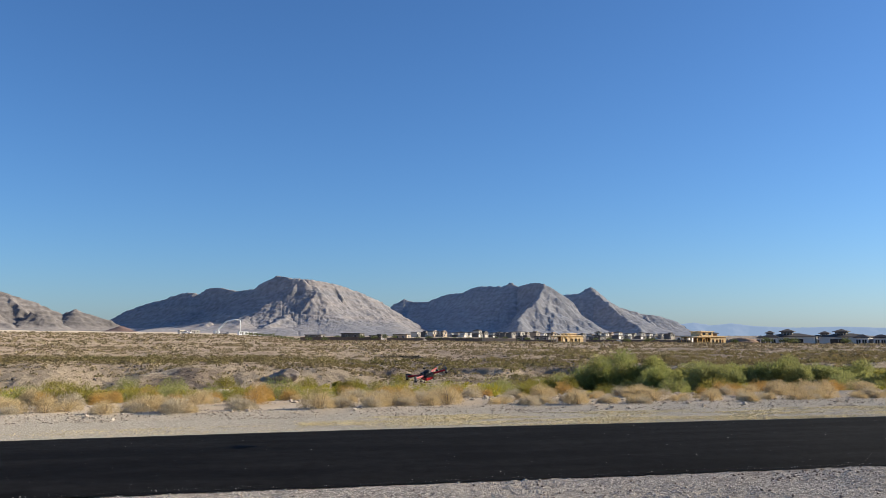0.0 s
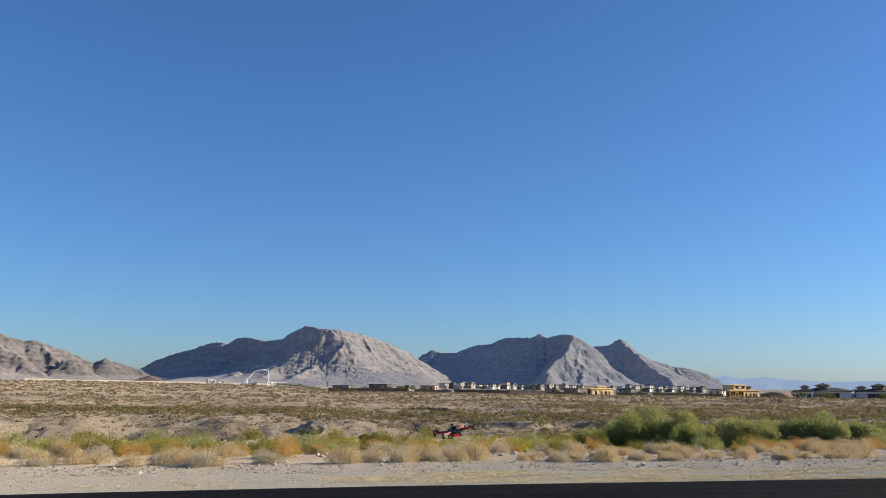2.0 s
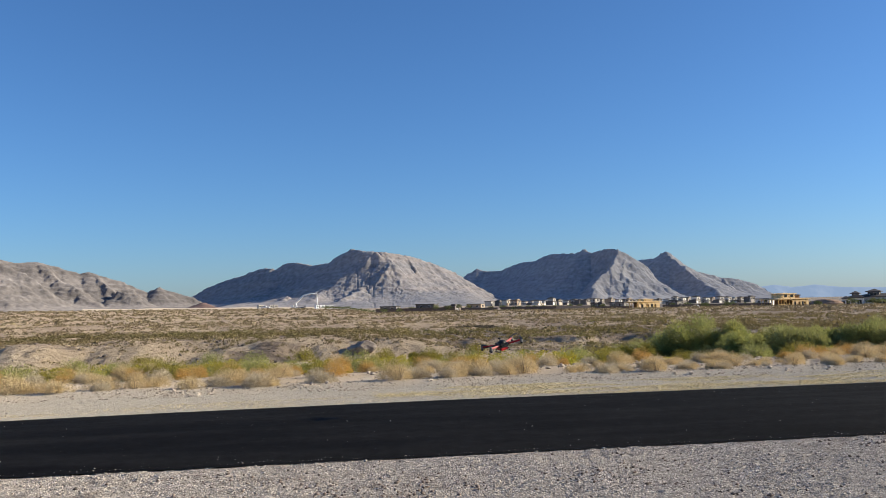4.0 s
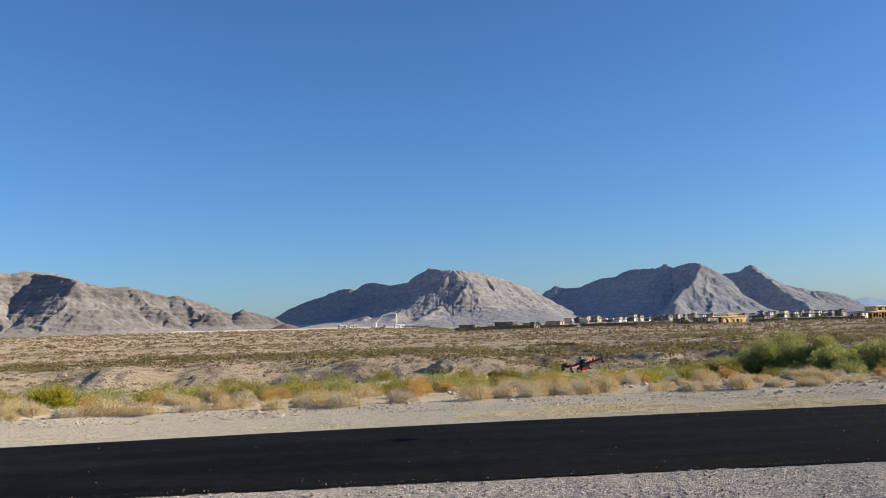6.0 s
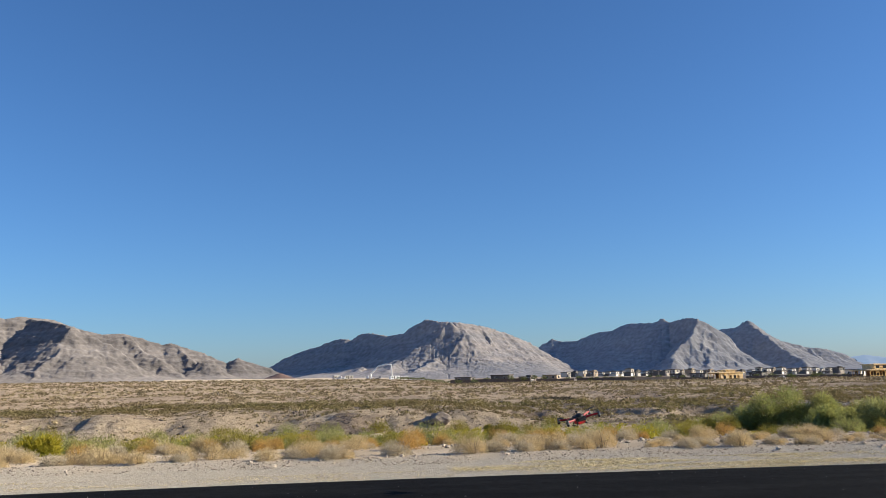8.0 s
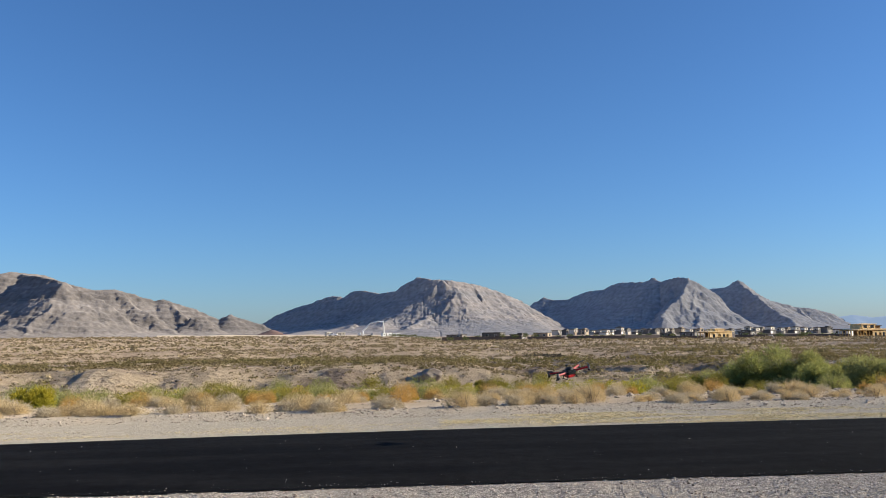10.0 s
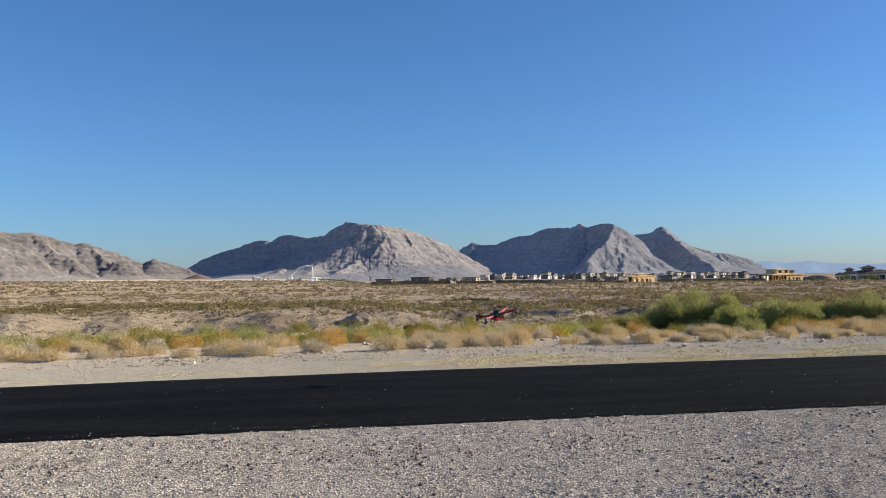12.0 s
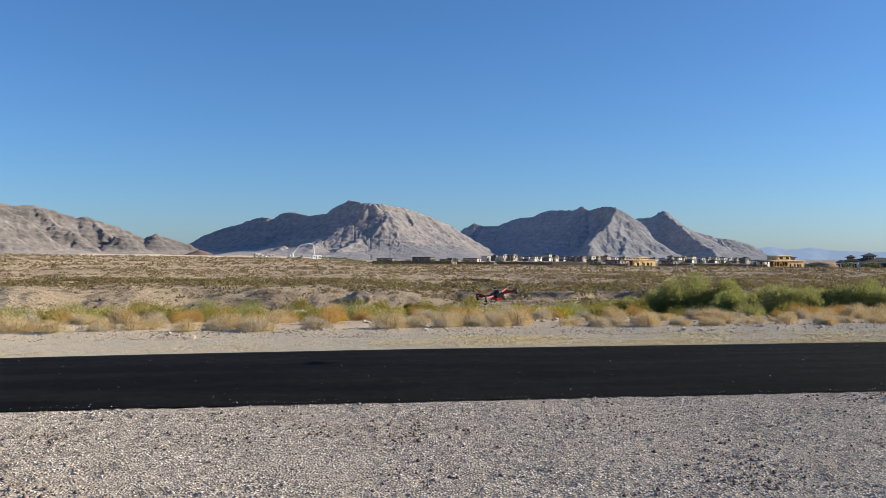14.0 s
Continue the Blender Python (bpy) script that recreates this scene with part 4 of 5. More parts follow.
# ---- houses at the plain's edge ----
STUCCO_PALE = material("pale_stucco", (0.62, 0.58, 0.52), 0.9, spread=0.1, scale=0.6, second=(0.38, 0.34, 0.29), per_object=0.25)
STUCCO_WHITE = material("white_stucco", (0.60, 0.58, 0.55), 0.9, spread=0.06, scale=0.6)
STUCCO_GREY = material("grey_stucco", (0.13, 0.12, 0.115), 0.9, spread=0.1, scale=0.6, second=(0.18, 0.165, 0.15), per_object=0.2)
STUCCO_TAN = material("tan_stucco", (0.40, 0.32, 0.235), 0.9, spread=0.1, scale=0.6, per_object=0.15)
ROOF_DARK = material("dark_roof_tile", (0.065, 0.058, 0.055), 0.85, spread=0.2, scale=2, second=(0.085, 0.075, 0.07))
BLOCK = material("brown_block_wall", (0.15, 0.118, 0.097), 0.9, spread=0.2, scale=1.0, second=(0.135, 0.105, 0.085))
SHEATHING = material("yellow_wood_sheathing", (0.68, 0.52, 0.30), 0.85, spread=0.25, scale=0.8, second=(0.60, 0.44, 0.23))
LUMBER = material("raw_lumber", (0.58, 0.38, 0.14), 0.85, spread=0.15, scale=1.5)
BROWN_BOARD = material("brown_board", (0.20, 0.12, 0.06), 0.9, spread=0.2, scale=1.0)
PANE = material("dark_window_glass", (0.03, 0.035, 0.04), 0.08, spread=0.05, scale=1)
TRIM = material("white_trim", (0.75, 0.73, 0.70), 0.7, spread=0.05, scale=1)
WHITE_PAINT = material("white_vehicle_paint", (0.80, 0.80, 0.79), 0.35, spread=0.05, scale=1)
RUBBER = material("black_rubber", (0.02, 0.02, 0.02), 0.8, spread=0.1, scale=3)
STEEL = material("grey_steel", (0.35, 0.35, 0.36), 0.45, 0.7, spread=0.1, scale=2)


def stand(ob, az, d, yaw=0.0, sink=0.15):
    """On the ground in that direction; at yaw 0 its front, -y, looks back here."""
    x, y = polar(az, d)
    ob.matrix_basis = pose(x, y, float(ground_z(x, y)) - sink, 0, 0, -az + yaw)
    return ob


def opening(parent, x, z, w, h, y, side="front"):
    """A framed window that stands 6 cm into a wall."""
    bm = bmesh.new()
    t = 0.10

    def bar(a0, a1, c0, c1, d0, d1):
        if side == "front":
            box(bm, a0, a1, y - d1, y - d0, c0, c1)
        else:
            box(bm, y + d0, y + d1, a0, a1, c0, c1)
    bar(x - w / 2 - t, x + w / 2 + t, z - t, z, -0.02, 0.07)
    bar(x - w / 2 - t, x + w / 2 + t, z + h, z + h + t, -0.02, 0.07)
    bar(x - w / 2 - t, x - w / 2, z, z + h, -0.02, 0.07)
    bar(x + w / 2, x + w / 2 + t, z, z + h, -0.02, 0.07)
    bar(x - 0.03, x + 0.03, z, z + h, 0.02, 0.05)
    win = part("window", bm, TRIM, parent)
    bm = bmesh.new()
    bar(x - w / 2, x + w / 2, z, z + h, 0.003, 0.02)
    part("pane", bm, PANE, win)
    return win


def hip(bm, x0, x1, y0, y1, z, rise_by, over=0.6, ridge=0.35):
    """A hipped roof with eaves and a closed underside."""
    x0, x1, y0, y1 = x0 - over, x1 + over, y0 - over, y1 + over
    w, l = x1 - x0, y1 - y0
    c = (x0 + x1) / 2, (y0 + y1) / 2
    rx = max((w - l) / 2, 0.1 * w) if w > l else 0.05 * w
    low = [bm.verts.new(p) for p in ((x0, y0, z), (x1, y0, z), (x1, y1, z), (x0, y1, z))]
    eave = [bm.verts.new(p) for p in ((x0, y0, z + 0.25), (x1, y0, z + 0.25), (x1, y1, z + 0.25), (x0, y1, z + 0.25))]
    top = [bm.verts.new((c[0] - rx, c[1], z + 0.25 + rise_by)), bm.verts.new((c[0] + rx, c[1], z + 0.25 + rise_by))]
    bm.faces.new(low[::-1])
    for i in range(4):
        bm.faces.new((low[i], low[(i + 1) % 4], eave[(i + 1) % 4], eave[i]))
    bm.faces.new((eave[0], eave[1], top[1], top[0]))
    bm.faces.new((eave[1], eave[2], top[1]))
    bm.faces.new((eave[2], eave[3], top[0], top[1]))
    bm.faces.new((eave[3], eave[0], top[0]))
    return bm


def town_house(walls, side_walls, w, dp, h, seed, label):
    """Two storeys, flat roof with parapet, a lower front block, windows on two sides."""
    r = random.Random(seed)
    root = new("town_house")
    bm = bmesh.new()
    box(bm, -w / 2, w / 2, -dp / 2, dp / 2, 0, h)
    part("wall", bm, walls, root)
    bm = bmesh.new()
    k = w * (0.35 + 0.2 * r.random())
    box(bm, -w / 2 - 0.5, -w / 2 + k, -dp / 2 - 1.6, -dp / 2 - 0.003, 0, h * (0.5 + 0.08 * r.random()))
    part("front_block", bm, side_walls, root)
    bm = bmesh.new()
    box(bm, -w / 2 - 0.45, w / 2 + 0.45, -dp / 2 - 0.45, dp / 2 + 0.45, h, h + 0.42)
    part("roof", bm, ROOF_DARK, root)
    if r.random() < 0.6:
        bm = bmesh.new()
        box(bm, w * 0.05, w / 2 - 0.4, -dp * 0.3, dp * 0.3, h + 0.352, h + 1.3)
        part("roof_block", bm, walls, root)
    for x in (-w * 0.22, w * 0.24):
        opening(root, x, h * 0.58, 1.5 + 0.5 * r.random(), 1.6, -dp / 2)
    opening(root, w * 0.25, 0.6, 2.0, 2.0, -dp / 2)
    opening(root, 0.4, h * 0.58, 2.8, 1.7, w / 2, "side")
    opening(root, -dp * 0.25, 0.7, 1.8, 1.8, w / 2, "side")
    return tagged(root, label, "house", "houses of the far estate")


def stepped_house(walls, upper_walls, w, dp, h, label):
    """Two storeys under low hipped roofs, the upper one set back over a terrace."""
    root = new("town_house")
    part("wall", box(bmesh.new(), -w / 2, w / 2, -dp / 2, dp / 2, 0, h * 0.52), walls, root)
    part("roof", hip(bmesh.new(), -w / 2, w / 2, -dp / 2, dp / 2, h * 0.52 + 0.003, 0.5, 0.5), ROOF_DARK, root)
    upper = part("upper_storey", box(bmesh.new(), -w * 0.18, w * 0.46, -dp * 0.36, dp * 0.44, h * 0.52 + 0.2, h), upper_walls, root)
    part("roof", hip(bmesh.new(), -w * 0.18, w * 0.46, -dp * 0.36, dp * 0.44, h + 0.003, 0.8, 0.5), ROOF_DARK, upper)
    part("garage_door", box(bmesh.new(), -w * 0.42, -w * 0.42 + 2.6, -dp / 2 - 0.06, -dp / 2 - 0.003, 0.05, 2.2), TRIM, root)
    opening(root, w * 0.14, h * 0.66, 2.0, 1.2, -dp * 0.36)
    opening(root, w * 0.22, 0.7, 1.8, 1.4, -dp / 2)
    opening(root, 0.2, h * 0.66, 2.2, 1.2, w * 0.46, "side")
    return tagged(root, label, "house", "houses of the far estate")


styles = [town_house(STUCCO_PALE, STUCCO_GREY, 7.0, 6.6, 5.0, 1, "two-storey house with pale stucco and a flat roof"),
          town_house(STUCCO_GREY, STUCCO_PALE, 6.6, 6.2, 4.7, 2, "two-storey house with dark grey stucco and a pale front block"),
          town_house(STUCCO_PALE, STUCCO_TAN, 7.6, 6.4, 5.3, 3, "two-storey house with pale stucco and a tan front block"),
          town_house(STUCCO_TAN, STUCCO_GREY, 6.8, 6.6, 4.5, 4, "two-storey tan stucco house with a flat roof"),
          stepped_house(STUCCO_PALE, STUCCO_WHITE, 8.4, 7.2, 4.9, "pale house with low dark hipped roofs and a set-back storey"),
          stepped_house(STUCCO_GREY, STUCCO_PALE, 7.8, 6.8, 5.2, "grey house with low dark hipped roofs and a pale upper storey")]
r = random.Random(5)
spots = []
az = 2.9
while az < 12.0:
    spots.append((az, 780 + 100 * r.random()))
    az += 0.36 + 0.24 * r.random()
az = 13.6
while az < 19.6:
    spots.append((az, 780 + 100 * r.random()))
    az += 0.36 + 0.24 * r.random()
for k in range(16):
    spots.append((4.5 + 14 * r.random(), 930 + 70 * r.random()))


def building_pad(az0, az1, d0, d1, h):
    """Made-up ground under a row of houses, with sloping sides."""
    bm = bmesh.new()
    prev = None
    for k in range(25):
        az = az0 + (az1 - az0) * k / 24
        e = h * min(1.0, k / 2, (24 - k) / 2)
        ring = []
        for d, z in ((d0 - 7, -0.6), (d0, e - 0.3), ((d0 + d1) / 2, e), (d1, e), (d1 + 7, -0.6)):
            x, y = polar(az, d)
            ring.append(bm.verts.new((x, y, float(ground_z(x, y)) + z)))
        if prev:
            for j in range(4):
                bm.faces.new((prev[j], ring[j], ring[j + 1], prev[j + 1]))
        prev = ring
    me = bpy.data.meshes.new("building_pad")
    bm.to_mesh(me)
    bm.free()
    me.materials.append(STUCCO_TAN)
    tagged(new("building_pad", me), "raised tan earth pad under a row of houses", "earth pad", kind="structure")


building_pad(2.2, 20.3, 765, 1020, 5.0)
for i, (az, d) in enumerate(spots):
    yaw = (44 if r.random() < 0.75 else -40) + 18 * r.random()
    ob = styles[i] if i < len(styles) else copy_thing(styles[(0, 1, 5, 2, 3, 1, 4, 5)[r.randrange(8)]], Matrix())
    stand(ob, az, d, yaw, -4.7)
    k = 0.86 + 0.3 * r.random()
    ob.matrix_basis = ob.matrix_basis @ Matrix.Diagonal((1.0, 1.0, k, 1))


def hip_house(label, w, dp, tower_x, mirror=1):
    root = new("house")
    bm = bmesh.new()
    box(bm, -w / 2, w / 2, -dp / 2, dp / 2, 0, 4.0)
    part("wall", bm, STUCCO_WHITE, root)
    part("roof", hip(bmesh.new(), -w / 2, w / 2, -dp / 2, dp / 2, 4.0, 1.3), ROOF_DARK, root)
    tw = w * 0.22
    bm = bmesh.new()
    box(bm, tower_x - tw / 2, tower_x + tw / 2, -dp * 0.3, dp * 0.2, 4.3, 6.1)
    tower = part("upper_storey", bm, STUCCO_GREY, root)
    part("roof", hip(bmesh.new(), tower_x - tw / 2, tower_x + tw / 2, -dp * 0.3, dp * 0.2, 6.1, 1.0, 0.8), ROOF_DARK, tower)
    bm = bmesh.new()
    wx = -w * 0.38 * mirror
    box(bm, wx - w * 0.13, wx + w * 0.13, -dp / 2 - 3.0, -dp / 2 - 0.003, 0, 3.8)
    wing = part("wing", bm, STUCCO_WHITE, root)
    part("roof", hip(bmesh.new(), wx - w * 0.13, wx + w * 0.13, -dp / 2 - 3.0, -dp / 2 + 1, 3.8, 1.1, 0.5), ROOF_DARK, wing)
    opening(root, wx - 1.1, 1.4, 1.6, 1.7, -dp / 2 - 3.0)
    opening(root, wx + 1.1, 1.4, 1.6, 1.7, -dp / 2 - 3.0)
    opening(root, w * 0.10 * mirror, 0.9, 6.5, 2.4, -dp / 2)
    opening(root, tower_x, 4.5, tw * 0.6, 1.1, -dp * 0.3)
    return tagged(root, label, "house")


stand(hip_house("white stucco house with dark hipped roofs and a small upper storey", 19, 13, -1.6), 26.3, 400, -6)
stand(hip_house("white stucco house with dark hipped roofs behind a block wall", 18.5, 13, -1.6, -1), 29.3, 400, -9)
stand(hip_house("white stucco house with dark hipped roofs behind a block wall", 20, 13, 2.0), 32.4, 400, -8)
stand(hip_house("dark-roofed house behind its neighbour", 12, 11, -1.0), 25.2, 450, -5)
stand(hip_house("dark-roofed house behind its neighbour", 14, 11, 2.0), 27.9, 455, -8)


def framed_house(label, w, dp, upper, sheath_from, top=5.7):
    """A house under construction: bare studs, yellow sheathing, flat unfinished roofs."""
    root = new("house_under_construction")
    bm = bmesh.new()
    n = int(w / 1.3)
    for i in range(n + 1):
        x = -w / 2 + i * w / n
        for yy in (-dp / 2, dp / 2):
            box(bm, x - 0.10, x + 0.10, yy - 0.10, yy + 0.10, 0, 3.3)
    for yy in (-dp / 2, dp / 2):
        box(bm, -w / 2, w / 2, yy - 0.12, yy + 0.12, 3.302, 3.6)
        box(bm, -w / 2, w / 2, yy - 0.08, yy + 0.08, 1.5, 1.62)
    part("stud_frame", bm, LUMBER, root)
    bm = bmesh.new()
    x0 = -w / 2 + w * sheath_from
    for a, b, c, d in ((x0, x0 + (w / 2 - x0) * 0.36, 0.1, 3.25), (x0 + (w / 2 - x0) * 0.50, x0 + (w / 2 - x0) * 0.72, 0.1, 3.25), (x0 + (w / 2 - x0) * 0.84, w / 2, 0.1, 3.25),
                       (x0 + (w / 2 - x0) * 0.36, x0 + (w / 2 - x0) * 0.50, 2.5, 3.25), (x0 + (w / 2 - x0) * 0.72, x0 + (w / 2 - x0) * 0.84, 2.5, 3.25)):
        box(bm, a, b, -dp / 2 - 0.24, -dp / 2 - 0.125, c, d)
    box(bm, w / 2 + 0.125, w / 2 + 0.24, -dp / 2, dp / 2, 0.1, 3.25)
    part("sheathing", bm, SHEATHING, root)
    # solid dark plates on the walls stand in for the unlit openings
    for i in range(3):
        y0 = -dp / 2 + dp * (0.14 + 0.28 * i)
        part("dark_opening_plate", box(bmesh.new(), w / 2 + 0.243, w / 2 + 0.29, y0, y0 + dp * 0.14, 0.9, 2.7), PANE, root)
    for i in range(2):
        a = x0 + (w / 2 - x0) * (0.12 + 0.46 * i)
        part("dark_opening_plate", box(bmesh.new(), a, a + (w / 2 - x0) * 0.1, -dp / 2 - 0.29, -dp / 2 - 0.243, 0.9, 2.6), PANE, root)
    # backing added behind the studs, its dark brown imitating the shaded interior
    bm = bmesh.new()
    box(bm, -w / 2 + 0.4, w / 2 - 0.4, -dp / 2 + 2.5, -dp / 2 + 2.65, 0, 3.3)
    part("shade_backing", bm, BROWN_BOARD, root, "backing board coloured dark brown for the shade inside the frame")
    bm = bmesh.new()
    hip(bm, -w / 2, w / 2, -dp / 2, dp / 2, 3.602, 0.45, 0.7)
    part("roof_deck", bm, SHEATHING, root)
    bm = bmesh.new()
    ux, uw = upper
    box(bm, ux - uw / 2, ux + uw / 2, -dp * 0.35, dp * 0.3, 3.852, top)
    part("upper_storey", bm, SHEATHING, root)
    # upper openings likewise: dark plates in place of shaded holes
    for i in range(2):
        x = ux - uw * 0.25 + i * uw * 0.5
        part("dark_opening_plate", box(bmesh.new(), x - 0.8, x + 0.8, -dp * 0.35 - 0.05, -dp * 0.35 - 0.003, 4.4, top - 0.3), PANE, root)
    bm = bmesh.new()
    hip(bm, ux - uw / 2, ux + uw / 2, -dp * 0.35, dp * 0.3, top + 0.002, 0.25, 0.5)
    part("upper_roof_deck", bm, SHEATHING, root)
    bm = bmesh.new()
    hip(bm, ux + uw * 0.52, ux + uw * 0.95, -dp * 0.3, dp * 0.4, top - 0.75, 0.7, 0.5)
    part("dark_roof", bm, ROOF_DARK, root)
    part("upper_wall", box(bmesh.new(), ux + uw * 0.52, ux + uw * 0.95, -dp * 0.3, dp * 0.4, 3.9, top - 0.752), BROWN_BOARD, root)
    for a in (-w * 0.42, -w * 0.18):
        for b in (-1, 1):
            brace = rod(bmesh.new(), (a + b * w * 0.13, -dp / 2 - 0.5, 2.6), (a, -dp / 2 - 0.5, 4.9), 0.16, 0.16, 4)
            part("gable_brace", brace, LUMBER, root)
    return tagged(root, label, "house")


stand(framed_house("house under construction with yellow sheathing and bare studs", 15.5, 10, (-1.0, 6.5), 0.45, 5.8), 21.15, 395, 42)
stand(framed_house("smaller house under construction with yellow sheathed walls", 12.5, 7, (0.8, 5.0), 0.05, 4.6), 12.7, 400, 40)


def long_wall(name, label, az0, az1, d0, d1, h, mat, cap=0.0, t=0.25):
    """A free-standing wall that follows the ground."""
    root = new(name)
    n = max(int(abs(az1 - az0) / 0.35), 2)
    bm, bc = bmesh.new(), bmesh.new()
    prev = None
    for i in range(n + 1):
        k = i / n
        x, y = polar(az0 + (az1 - az0) * k, d0 + (d1 - d0) * k)
        z = float(ground_z(x, y)) - 0.4
        s = Vector((x, y, 0)).normalized() * t
        ring = [(x, y, z), (x, y, z + h + 0.4), (x + s.x, y + s.y, z + h + 0.4), (x + s.x, y + s.y, z)]
        cap_ring = [(x - s.x * 0.3, y - s.y * 0.3, z + h + 0.402), (x - s.x * 0.3, y - s.y * 0.3, z + h + 0.5), (x + s.x * 1.3, y + s.y * 1.3, z + h + 0.5), (x + s.x * 1.3, y + s.y * 1.3, z + h + 0.402)]
        now = [bm.verts.new(p) for p in ring], [bc.verts.new(p) for p in cap_ring]
        if prev:
            for b, p, q in ((bm, prev[0], now[0]), (bc, prev[1], now[1])):
                for j in range(4):
                    b.faces.new((p[j], q[j], q[(j + 1) % 4], p[(j + 1) % 4]))
        else:
            bm.faces.new(now[0])
            bc.faces.new(now[1])
        prev = now
    bm.faces.new(prev[0][::-1])
    bc.faces.new(prev[1][::-1])
    part("wall_face", bm, mat, root)
    part("cap", bc, mat, root)
    return tagged(root, label, "wall")


long_wall("block_wall", "long brown block wall along the plain's edge", 19.6, 36, 378, 372, 0.85, BLOCK)
long_wall("block_wall", "dark brown block wall before the estate", -4.55, 0.6, 560, 560, 2.9, BLOCK)
long_wall("block_wall", "dark brown block wall before the estate", 1.0, 3.4, 470, 470, 1.9, BLOCK)
long_wall("block_wall", "dark brown block wall before the estate", 3.6, 7.2, 465, 460, 2.2, BLOCK)
long_wall("retaining_wall", "pale tan retaining wall below the houses", 7.2, 9.4, 445, 445, 2.3, STUCCO_TAN)
long_wall("block_wall", "dark brown block wall beside the yellow framed house", 9.3, 12.0, 450, 445, 1.8, BLOCK)
long_wall("block_wall", "dark brown block wall beside the yellow framed house", 13.9, 20.4, 450, 440, 2.2, BLOCK)
long_wall("retaining_wall", "pale tan retaining wall below the houses", 15.4, 19.6, 470, 470, 2.2, STUCCO_TAN)
for az, d, w, h, mat in ((-3.6, 640, 12, 5.0, STUCCO_GREY), (-1.2, 640, 14, 6.0, STUCCO_GREY), (0.4, 650, 9, 4.4, STUCCO_GREY), (2.0, 680, 11, 5.6, STUCCO_TAN),
                         (11.2, 600, 10, 5.0, STUCCO_GREY), (9.9, 610, 8, 4.6, STUCCO_GREY), (14.6, 610, 8, 5.0, STUCCO_GREY), (20.0, 620, 9, 6, STUCCO_PALE)):
    stand(town_house(mat, STUCCO_GREY, w, 9, h, int(az * 10), "grey stucco house half hidden by a block wall"), az, d, -20)


def yard_tree(az, d, h, w, mat, seed, label):
    r = np.random.default_rng(seed)
    root = new("tree")
    bm = bmesh.new()
    rod(bm, (0, 0, -0.2), (0.05, 0, h * 0.45), 0.16, 0.09)
    for k in range(5):
        a = k * 1.3
        rod(bm, (0.04, 0, h * 0.4), (w * 0.28 * math.cos(a), w * 0.28 * math.sin(a), h * 0.72), 0.07, 0.02, 4)
    part("trunk", bm, WOOD, root)
    lobes = [(w * 0.24 * math.cos(k * 1.1), w * 0.24 * math.sin(k * 1.1), h * (0.30 + 0.30 * r.random()), w * 0.27, h * 0.30) for k in range(6)]
    v, f = blades(r, 260, lobes, 0.55, 0.30, 0.1, 0.3)
    v[:, 2] += h * 0.05
    ob = new("crown", quick_mesh("crown", v, f, mat))
    ob.parent = root
    tagged(root, label, "tree", "young trees of the estate")
    return stand(root, az, d, 0, 0.0)


YARD_LEAF = material("yard_tree_leaf", (0.11, 0.13, 0.05), 0.75, spread=0.2, scale=2, second=(0.15, 0.16, 0.06), per_island=0.3, coarse=0.7, through_light=0.3)
tree_rng = random.Random(3)
for k, (az, d, h, w) in enumerate([*((-7.7 + 0.42 * i, 600 + 12 * tree_rng.random(), 1.7 + 0.9 * tree_rng.random(), 6 + 2 * tree_rng.random()) for i in range(8)), *((-4.0 + 0.5 * i, 600, 3.0 + 1.0 * tree_rng.random(), 5) for i in range(6)), (-4.0, 552, 3.6, 5), (-3.0, 552, 3.2, 5), (-2.2, 600, 4.6, 6), (0.2, 556, 4.4, 5), (-0.6, 555, 5.2, 4.5), (0.9, 556, 5.6, 4), (1.5, 556, 5.4, 4), (3.9, 620, 4.5, 4), (5.4, 620, 4.2, 4), (7.6, 700, 4.6, 4),
                                   (16.5, 430, 3.2, 4), (17.8, 430, 3.4, 4.2), (24.9, 374, 3.4, 5), (26.3, 372, 3.2, 5.5), (25.9, 374, 3.0, 4), (23.0, 373, 2.2, 3), 
                                   (22.4, 430, 3.0, 5), (29.3, 372, 3.0, 4), *((2.6 + 0.72 * i + 0.5 * tree_rng.random(), 462 + 20 * tree_rng.random(), 2.2 + 1.6 * tree_rng.random(), 3.4) for i in range(24))]):
    yard_tree(az, d, h, w, YARD_LEAF, 700 + k, "small leafy green yard tree by the walls")


# a heap of reddish earth beside the framed house
HEAP = material("reddish_earth", (0.30, 0.20, 0.135), 0.95, spread=0.2, scale=0.5, bump=0.3, bump_scale=0.8, second=(0.24, 0.165, 0.115))
x, y = polar(23.3, 430)
heap = tagged(lump("earth_heap", rock_rng, HEAP, 17, 9, 5.6, 4, 0.14), "broad heap of reddish earth beside the houses", "earth heap")
heap.matrix_basis = pose(x, y, float(ground_z(x, y)) - 0.5, 0, 0, -23.3)


# street lamps beyond the framed house
def street_lamp(az, d, h):
    root = new("street_lamp")
    rod_bm = rod(bmesh.new(), (0, 0, 0), (0, 0, h), 0.10, 0.06, 8)
    part("pole", rod_bm, STEEL, root)
    bm = rod(bmesh.new(), (0, 0, h - 0.1), (1.6, 0, h + 0.15), 0.07, 0.05)
    part("arm", bm, STEEL, root)
    bm = box(bmesh.new(), 1.5, 2.3, -0.16, 0.16, h + 0.06, h + 0.22)
    part("lamp_head", bm, STEEL, root)
    return stand(tagged(root, "tall grey steel street lamp, unlit", "street lamp", "street lamps of the estate"), az, d, 0)


